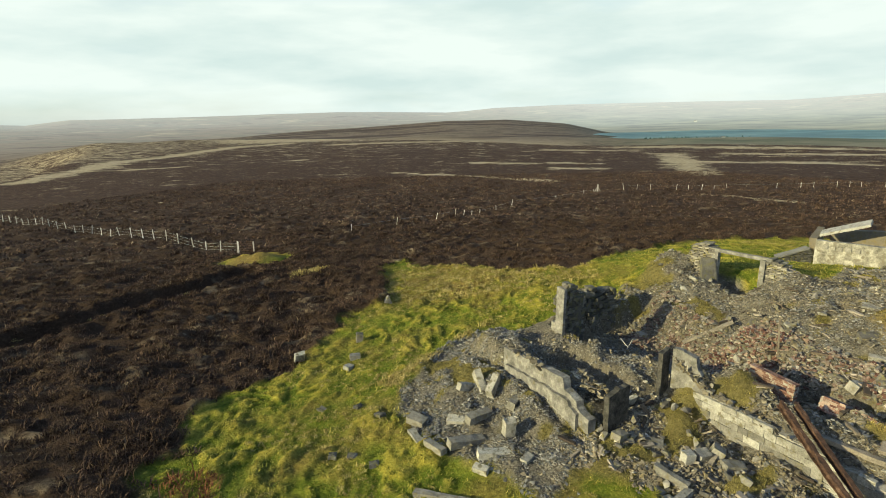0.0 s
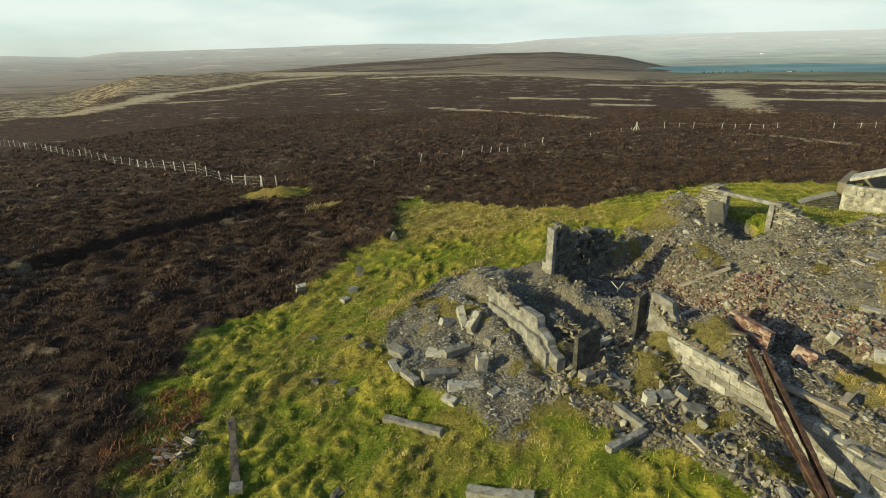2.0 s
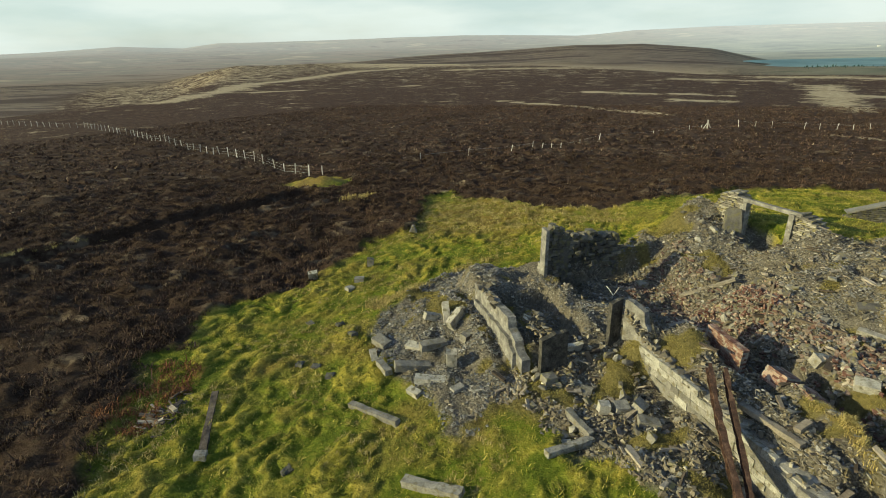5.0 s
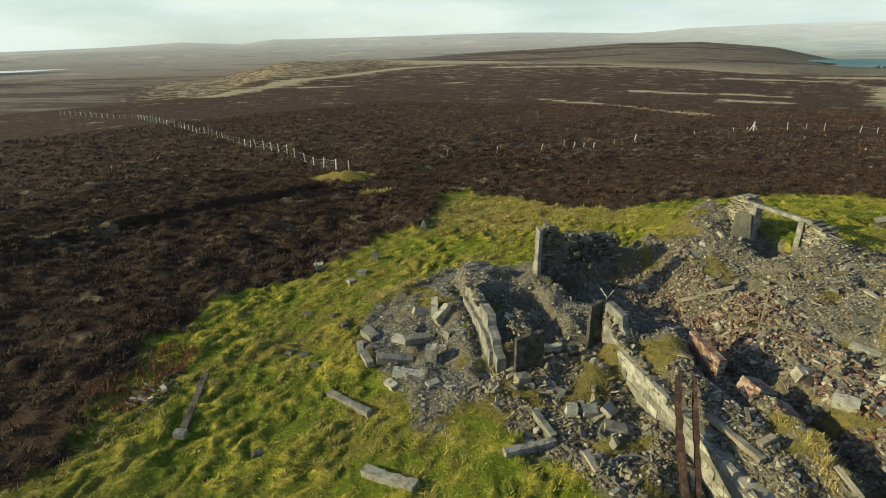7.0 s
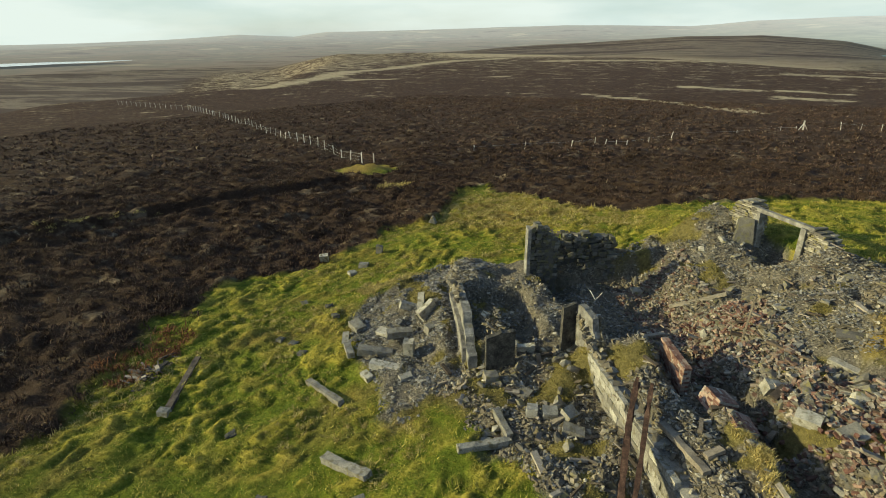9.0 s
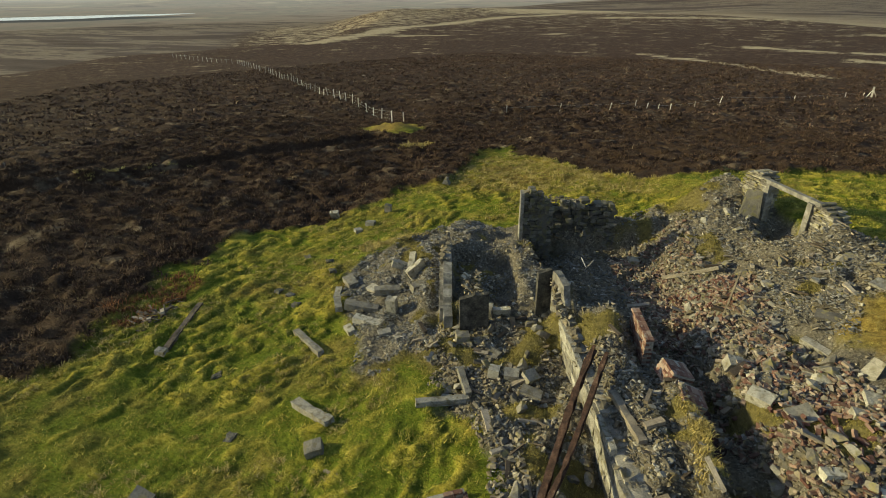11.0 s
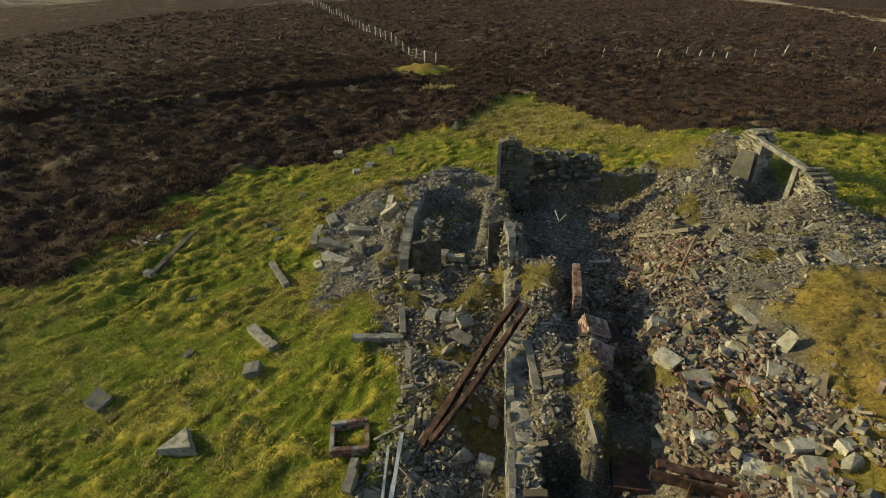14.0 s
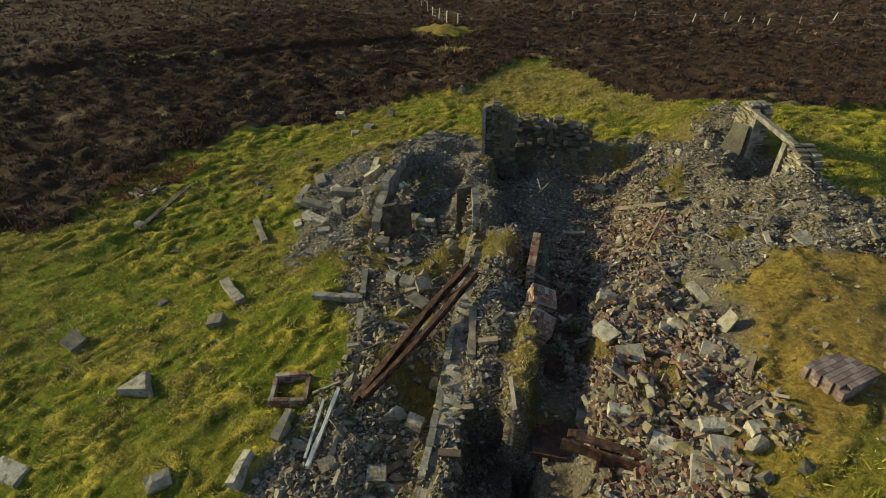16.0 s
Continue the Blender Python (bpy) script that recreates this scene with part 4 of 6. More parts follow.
part("face", rough_box((0.52, 0.14, 2.92), Matrix.Translation(at(-17.52, 13.84, 0.9)) @ pose(0, 0, 0, 0, 2, RUIN_TURN), 0.3, 0.012, 12), CONCRETE, wall_6, "pale rendered end of a wall")
part("core", rough_box((0.95, 0.26, 2.4), Matrix.Translation(at(-17.55, 14.5, 1.0)) @ pose(0, 0, 0, 0, 0, RUIN_TURN + 84), 0.2, 0.04, 13), DARK_STONE, wall_6)

wall_7 = thing("wall_7", at(-18.6, 16, 1.4), "low drystone wall, darkened as in shade, with a broken top of loose stones", "wall", kind="structure")
coursed(wall_7, "stone", DARK_SQUARED, at(-18.7, 14.9), V, 3.0, 0.5, lambda s: 2.92 - 0.05 * s + 0.5 * noise.noise(Vector((s * 3.1, 4, 0))), 0.6, 0.17, 0.32, 8, faces=(0, 1), wobble=0.15, turn=16)
bm = rough_box((2.8, 0.34, 1.5), Matrix.Translation(at(-18.95, 16.35, 1.0)) @ pose(0, 0, 0, 0, 0, RUIN_TURN + 90), 0.3, 0.06, 3)
part("core", bm, DARK_STONE, wall_7)

# ---- the doorway with its lintel ----
DA, DB = Vector((13.25, 26.5, 0)), Vector((15.05, 24.45, 0))
D = (DB - DA).normalized()
DN = Vector((-D.y, D.x, 0))
door_yaw = math.degrees(math.atan2(D.y, D.x))
wall_8 = thing("wall_8", (DA.x, DA.y, 2.2), "ruined slate wall with an open doorway and a concrete lintel", "wall", kind="structure")
coursed(wall_8, "stone", SQUARED, DA - D * 1.75, D, 1.8, 0.7, lambda s: float(np.interp(s, [0, 0.5, 0.95, 1.4, 1.8], [2.9, 3.7, 4.3, 4.48, 4.3])), 1.9, 0.075, 0.26, 21, wobble=0.05)
coursed(wall_8, "stone", SQUARED, DB - D * 0.18, D, 1.7, 0.7, lambda s: float(np.interp(s, [0, 0.35, 0.8, 1.2, 1.7], [4.08, 4.12, 3.9, 3.4, 2.6])), 1.9, 0.075, 0.26, 22, wobble=0.05)
part("core", rough_box((1.1, 0.34, 1.9), Matrix.Translation(DA - D * 0.62 + DN * 0.27 + Vector((0, 0, 1.9))) @ pose(0, 0, 0, 0, 0, door_yaw), 0.25, 0.05, 5), STONE, wall_8)
part("core", rough_box((1.0, 0.34, 1.6), Matrix.Translation(DB + D * 0.4 + DN * 0.27 + Vector((0, 0, 1.9))) @ pose(0, 0, 0, 0, 0, door_yaw), 0.25, 0.05, 6), STONE, wall_8)
part("lintel", rough_box((2.75, 0.2, 0.17), Matrix.Translation(DA + D * 1.42 + DN * 0.1 + Vector((0, 0, 4.02))) @ pose(0, 0, 0, 0, 2, door_yaw), 0.3, 0.012, 2), CONCRETE, wall_8, "long pale concrete lintel")
part("jamb", rough_box((0.3, 0.3, 2.35), Matrix.Translation(DA + D * 0.22 + DN * 0.16 + Vector((0, 0, 1.7))) @ pose(0, 0, 0, 0, 0, door_yaw), 0.3, 0.01, 3), CONCRETE, wall_8)
part("jamb", rough_box((0.24, 0.3, 2.3), Matrix.Translation(DA + D * 2.42 + DN * 0.05 + Vector((0, 0, 1.75))) @ pose(0, 0, 0, 0, 1, door_yaw), 0.3, 0.01, 4), CONCRETE, wall_8)


def leaning_slab(corners, thick, seed):
    """A plate on four corners, thickened along its normal."""
    bm = bmesh.new()
    a, b, c, d = [Vector(p) for p in corners]
    normal = (b - a).cross(d - a).normalized() * thick
    grid, n = {}, 7
    for k in (0, 1):
        for i in range(n):
            for j in range(n):
                p = a.lerp(b, i / (n - 1)).lerp(d.lerp(c, i / (n - 1)), j / (n - 1)) + normal * k
                grid[i, j, k] = bm.verts.new(p + rng_noise(p, 0.3, 0.02, seed))
    for i in range(n - 1):
        for j in range(n - 1):
            for k in (0, 1):
                bm.faces.new((grid[i, j, k], grid[i + 1, j, k], grid[i + 1, j + 1, k], grid[i, j + 1, k]))
    for i in range(n - 1):
        for e in (0, n - 1):
            bm.faces.new((grid[i, e, 0], grid[i + 1, e, 0], grid[i + 1, e, 1], grid[i, e, 1]))
            bm.faces.new((grid[e, i, 0], grid[e, i + 1, 0], grid[e, i + 1, 1], grid[e, i, 1]))
    return bm


def door_at(s, o, z):
    return DA + D * s + DN * o + Vector((0, 0, z))


solo("concrete_slab", leaning_slab((door_at(0.55, -1.5, 1.55), door_at(0.9, -0.5, 1.4), door_at(0.3, -0.12, 3.75), door_at(-0.3, -0.3, 3.7)), -0.13, 8), DARK_STONE, Matrix(), "broken slab leaning against the doorway, its dark colour holding the shade", "slab")

# ---- the limewashed hut beyond ----
hut = thing("hut", (24, 31.5, 1.4), "roofless hut with a limewashed front and faded lettering", "hut")


def prism(points, low, high, wear=0.03, seed=0):
    """An upright wall on a plan of four corners; high: a height for each corner."""
    bm = bmesh.new()
    lo = [bm.verts.new((x, y, low)) for x, y in points]
    hi = [bm.verts.new(Vector((x, y, h)) + rng_noise((x, y, h), 0.4, wear, seed)) for (x, y), h in zip(points, high)]
    bm.faces.new(lo[::-1])
    bm.faces.new(hi)
    for k in range(len(lo)):
        j = (k + 1) % len(lo)
        bm.faces.new((lo[k], lo[j], hi[j], hi[k]))
    bmesh.ops.subdivide_edges(bm, edges=bm.edges, cuts=3, use_grid_fill=True)
    for v in bm.verts:
        v.co += rng_noise(v.co, 0.35, wear, seed + 1)
    return bm


H0, H1 = Vector((22.5, 32.4, 0)), Vector((26.6, 28.8, 0))
HD = (H1 - H0).normalized()
HN = Vector((-HD.y, HD.x, 0))


def hut_wall(a, b, thick, low, za, zb, seed, mat, name="wall", label=""):
    d = (b - a).normalized()
    n = Vector((-d.y, d.x, 0))
    pts = [a, b, b + n * thick, a + n * thick]
    return part(name, prism([(p.x, p.y) for p in pts], low, (za, zb, zb, za), 0.03, seed), mat, hut, label)


front = hut_wall(H0, H1, 0.4, 0.3, 3.1, 3.05, 1, PAINTED, label="limewashed front wall, flaking")
hut_wall(H0 + HN * 0.4, H0 + HN * 3.4, 0.4, 0.3, 3.15, 3.35, 2, STONE)
hut_wall(H0 + HN * 3.0 + HD * 0.4, H1 + HN * 3.0, 0.4, 0.3, 3.3, 3.6, 3, STONE)
hut_wall(H1 + HN * 0.4, H1 + HN * 3.0, 0.4, 0.3, 3.1, 3.5, 4, STONE)


def hut_at(s, n, z):
    return H0 + HD * s + HN * n + Vector((0, 0, z))


wall_11 = thing("wall_11", (21.4, 32.6, 0.9), "low slate wall beside the hut, shade put into its colour", "wall", kind="structure")
coursed(wall_11, "stone", DARK_SQUARED, Vector((20.5, 32.75, 0)), Vector((1, -0.12, 0)), 1.85, 0.45, lambda q: 1.85 + 0.36 * q, 0.7, 0.11, 0.34, 61, faces=(0,), wobble=0.03)
part("core", rough_box((1.8, 0.3, 1.2), Matrix.Translation((21.4, 32.95, 0.6)) @ pose(0, 0, 0, 0, -8, -7), 0.3, 0.04, 62), DARK_STONE, wall_11)
part("coping", rough_box((1.9, 0.6, 0.1), Matrix.Translation((21.45, 32.9, 2.2)) @ pose(0, 0, 0, 0, -19, -7), 0.2, 0.015, 63), SLATE, wall_11, "dark sloping slab along the top")


part("roof_slab", leaning_slab((hut_at(0.1, 0.7, 3.2), hut_at(2.5, 0.9, 4.05), hut_at(2.5, 2.0, 4.2), hut_at(0.1, 1.8, 3.3)), 0.16, 5), SLATE, hut, "sloping remnant of a stone roof")
for k, (s, w, z, h) in enumerate(((0.5, 0.28, 2.62, 0.3), (0.9, 0.22, 2.6, 0.28), (1.25, 0.26, 2.58, 0.28), (1.65, 0.3, 2.6, 0.3), (2.1, 0.24, 2.58, 0.27), (0.55, 0.7, 2.3, 0.05))):
    p = H0 + HD * s - HN * 0.07
    part("lettering", rough_box((w, 0.012, h * 0.8), Matrix.Translation((p.x, p.y, z)) @ pose(0, 0, 0, 0, 0, math.degrees(math.atan2(HD.y, HD.x))), 0.3, 0.001, k), MORTAR, front, "faded white painted lettering")

# ---- brickwork: the broken partition and the fallen chunks ----
brick_mesh = [to_mesh("brick", brick_bm(random.Random(40 + k), s), BRICK) for k, s in enumerate((1, 1, 1, 0.6, 0.75))]


def brick_mass(owner, m, nx, ny, nz, seed, skip=0.0):
    """Bonded bricks, nx long by ny deep by nz high, with the outer ones as pieces round a mortar core."""
    r = random.Random(seed)
    L, W, H = 0.225, 0.1125, 0.075
    bm = rough_box((nx * L - 0.02, ny * W - 0.012, nz * H - 0.012), m, 0.2, 0.006, seed)
    part("mortar", bm, MORTAR, owner)
    for k in range(nz):
        for i in range(nx):
            for j in range(ny):
                if 0 < i < nx - 1 and 0 < j < ny - 1 and k < nz - 1 or r.random() < skip:
                    continue
                off = 0.5 * L if k % 2 else 0.0
                x = (i + 0.5) * L - nx * L / 2 + (off if i < nx - 1 else off * 0.3) - off / 2
                y = (j + 0.5) * W - ny * W / 2
                piece("brick", r.choice(brick_mesh[:3]), owner, m @ Matrix.Translation((x, y, (k + 0.5) * H)) @ pose(0, 0, 0, r.uniform(-2, 2), r.uniform(-2, 2), r.uniform(-2, 2)) @ Matrix.Diagonal((1.02, 1.06, 1.04, 1)))


wall_9 = thing("wall_9", at(-10.2, 16.45, 1.5), "broken low partition of pinkish red brick", "wall", kind="structure")
brick_mass(wall_9, Matrix.Translation(at(-9.95, 16.68, 1.52)) @ pose(0, 0, 0, 0, 3, RUIN_TURN), 7, 2, 13, 1, 0.05)
for k, (u, v, z, yaw, tip, n) in enumerate(((-8.2, 17.0, 1.82, 8, -22, (3, 6, 6)), (-7.3, 17.02, 1.76, -6, -25, (3, 6, 6)))):
    chunk = thing("brick_chunk", at(u, v, z), "fallen lump of bonded red brickwork lying on rubble", "brickwork", "fallen brickwork")
    brick_mass(chunk, Matrix.Translation(at(u, v, z)) @ pose(0, 0, 0, tip, 5, RUIN_TURN + yaw), *n, 5 + k, 0.03)

channel = bmesh.new()
for k in range(4):
    u, v = -9.7 + k * 1.55, 17.75
    z = float(relief(*at(u, v)[:2])) + 0.03
    rough_box((1.54, 0.75, 0.3), Matrix.Translation(at(u, v, z - 0.29)) @ pose(0, 0, 0, RND.uniform(-2, 2), RND.uniform(-2, 2), RUIN_TURN), 0.2, 0.02, k, channel)
floor_ob = tagged(new("floor", to_mesh("floor", channel, BRICK_FLOOR)), "sunken floor of worn red paving, darkened for the shade of its trench", "floor", kind="structure")

# square brick curb in the grass
box_c = Vector((8.07, 9.25, 0))
curb = thing("brick_curb", (box_c.x, box_c.y, 0.5), "square curb of mossy red bricks sunk in grass", "curb")
for k in range(4):
    side = pose(0, 0, 0, 0, 0, 42 + 90 * k)
    brick_mass(curb, Matrix.Translation((box_c.x, box_c.y, 0.6)) @ side @ Matrix.Translation((0, -0.42, (0.02, -0.06, 0.0, -0.1)[k])) @ pose(0, 0, 0, 0, (2, -3, 3, 2)[k], 0), 4, 1, 4, 30 + k, 0.2)

# ---- stack of blocks on the yellow grass ----
stack = thing("brick_stack", (18.12, 15.0, 3.1), "neat low stack of dark purple bricks on yellowed grass", "brick stack")
stack_mesh = [unit_block(60 + k, 0.03, BLUE_BRICK) for k in range(3)]
SZ = floor_z((18.12, 15.0)) - 0.03
for k in range(4):
    for i in range(5):
        for j in range(7):
            if (k == 3 and j == 6 and i > 2) or (k == 3 and i == 4 and j > 4) or (k == 3 and i == 0 and j < 1):
                continue
            p = Matrix.Translation((18.12, 15.0, SZ)) @ pose(0, 0, 0, -5, 4, 66) @ Matrix.Translation(((i - 2) * 0.222 + 0.05 * (j % 2), (j - 3) * 0.114, 0.035 + 0.07 * k))
            piece("brick", RND.choice(stack_mesh), stack, p @ pose(0, 0, 0, 0, 0, RND.uniform(-2, 2)) @ Matrix.Diagonal((0.215, 0.106, 0.068, 1)))

# ---- rusty girders across the wall ----
def girder(a, b, depth, flange, seed, label):
    """A bent, flaking I-section from a to b."""
    ob = thing("rusty_girder", (a + b) / 2, label, "girder", "rusty girders")
    along = (b - a).normalized()
    side = along.cross(Vector((0, 0, 1))).normalized()
    up = side.cross(along)
    n = 34

    def bar(w, h, oy, oz, name, s):
        bm, rings = bmesh.new(), []
        for i in range(n + 1):
            t = i / n
            c = a.lerp(b, t) + side * (0.10 * math.sin(t * 3.1 + seed) + oy) + up * (oz + 0.03 * math.sin(5 * t + seed))
            eat = 1 - 0.7 * max(0, noise.noise(Vector((t * 14, s * 3.3, seed))) + 0.15)
            rings.append([bm.verts.new(c + side * x * w / 2 * eat + up * z * h / 2) for x, z in ((-1, -1), (1, -1), (1, 1), (-1, 1))])
        for r0, r1 in zip(rings, rings[1:]):
            for j in range(4):
                bm.faces.new((r0[j], r0[(j + 1) % 4], r1[(j + 1) % 4], r1[j]))
        bm.faces.new(rings[0][::-1])
        bm.faces.new(rings[-1])
        part(name, bm, RUST, ob)

    bar(0.018, depth, 0, 0, "web", 1)
    bar(flange, 0.022, 0, depth / 2, "flange", 2)
    bar(flange, 0.022, 0, -depth / 2, "flange", 3)
    return ob


girder(Vector((9.82, 14.35, 2.5)), Vector((9.72, 9.85, 1.1)), 0.2, 0.17, 1, "long rust-eaten iron girder leaning over the wall")
girder(Vector((10.2, 14.2, 2.5)), Vector((9.86, 10.0, 1.16)), 0.18, 0.13, 2, "long rust-eaten iron girder leaning over the wall")

# ---- loose things on the grass and in the ruin ----
def lay(x, y, sink=0.04):
    return Matrix.Translation((x, y, float(land(x, y)) - sink))


def beam(name, x0, y0, x1, y1, wide, high, mat, label, category, seed, group="", lift=0.0, lift_end=None):
    """A squared length lying from one place of the plan to another."""
    a = Vector((x0, y0, float(land(x0, y0)) + lift))
    b = Vector((x1, y1, float(land(x1, y1)) + (lift if lift_end is None else lift_end)))
    d = b - a
    m = Matrix.Translation((a + b) / 2 - Vector((0, 0, 0.05))) @ pose(0, 0, 0, 0, 0, math.degrees(math.atan2(d.y, d.x))) @ pose(0, 0, 0, 0, -math.degrees(math.atan2(d.z, math.hypot(d.x, d.y))), 0)
    return solo(name, rough_box((d.length, wide, high), Matrix(), 0.14, min(0.03, 0.2 * wide), seed), mat, m, label, category, group)


beam("concrete_post", -1.15, 14.3, 0.85, 13.4, 0.24, 0.22, CONCRETE_PIECE, "lichened concrete post lying in the grass", "post", 1, "fallen posts")
beam("concrete_post", 1.68, 11.15, 3.45, 10.7, 0.32, 0.24, CONCRETE_PIECE, "pale square concrete post lying in the grass", "post", 2, "fallen posts")
beam("concrete_post", 5.45, 12.05, 6.7, 13.0, 0.22, 0.22, CONCRETE_PIECE, "concrete post lying at the rubble's edge", "post", 3, "fallen posts")
beam("concrete_post", 5.95, 13.85, 6.65, 13.05, 0.2, 0.3, CONCRETE_PIECE, "short concrete post lying at the rubble's edge", "post", 4, "fallen posts")
beam("concrete_post", 8.6, 11.15, 9.65, 11.95, 0.22, 0.22, CONCRETE_PIECE, "lichened concrete post lying under the girders", "post", 5, "fallen posts")
beam("timber_plank", -6.3, 14.2, -4.85, 11.35, 0.24, 0.16, DARK_TIMBER, "long dark weathered plank lying in the grass", "plank", 6)
beam("timber_plank", 4.35, 9.32, 4.85, 9.25, 0.08, 0.06, TIMBER, "short pale stick of timber in the grass", "plank", 7)
beam("iron_pipe", 9.15, 9.94, 10.31, 8.04, 0.09, 0.09, METAL, "thin pale metal pole lying among rubble", "pole", 8, "metal poles", 0.12, 0.25)
beam("iron_pipe", 9.07, 9.52, 9.96, 8.22, 0.06, 0.06, METAL, "thin pale metal pole lying among rubble", "pole", 9, "metal poles", 0.1, 0.2)
beam("timber_plank", 10.5, 22.6, 12.4, 22.1, 0.18, 0.12, TIMBER, "grey roof timber lying on rubble", "plank", 10, "fallen timbers", 0.2)
beam("timber_plank", 12.72, 19.35, 12.95, 19.9, 0.06, 0.06, TIMBER, "thin stick standing out of the bricks", "stick", 11, "", 0.0, 1.1)
beam("timber_plank", 10.45, 13.62, 11.48, 12.18, 0.2, 0.14, TIMBER, "grey roof timber lying behind the wall", "plank", 12, "fallen timbers", 0.12)
beam("timber_plank", 13.2, 18.3, 14.3, 17.2, 0.1, 0.08, TIMBER, "thin grey batten lying on rubble", "plank", 13, "fallen timbers", 0.2)

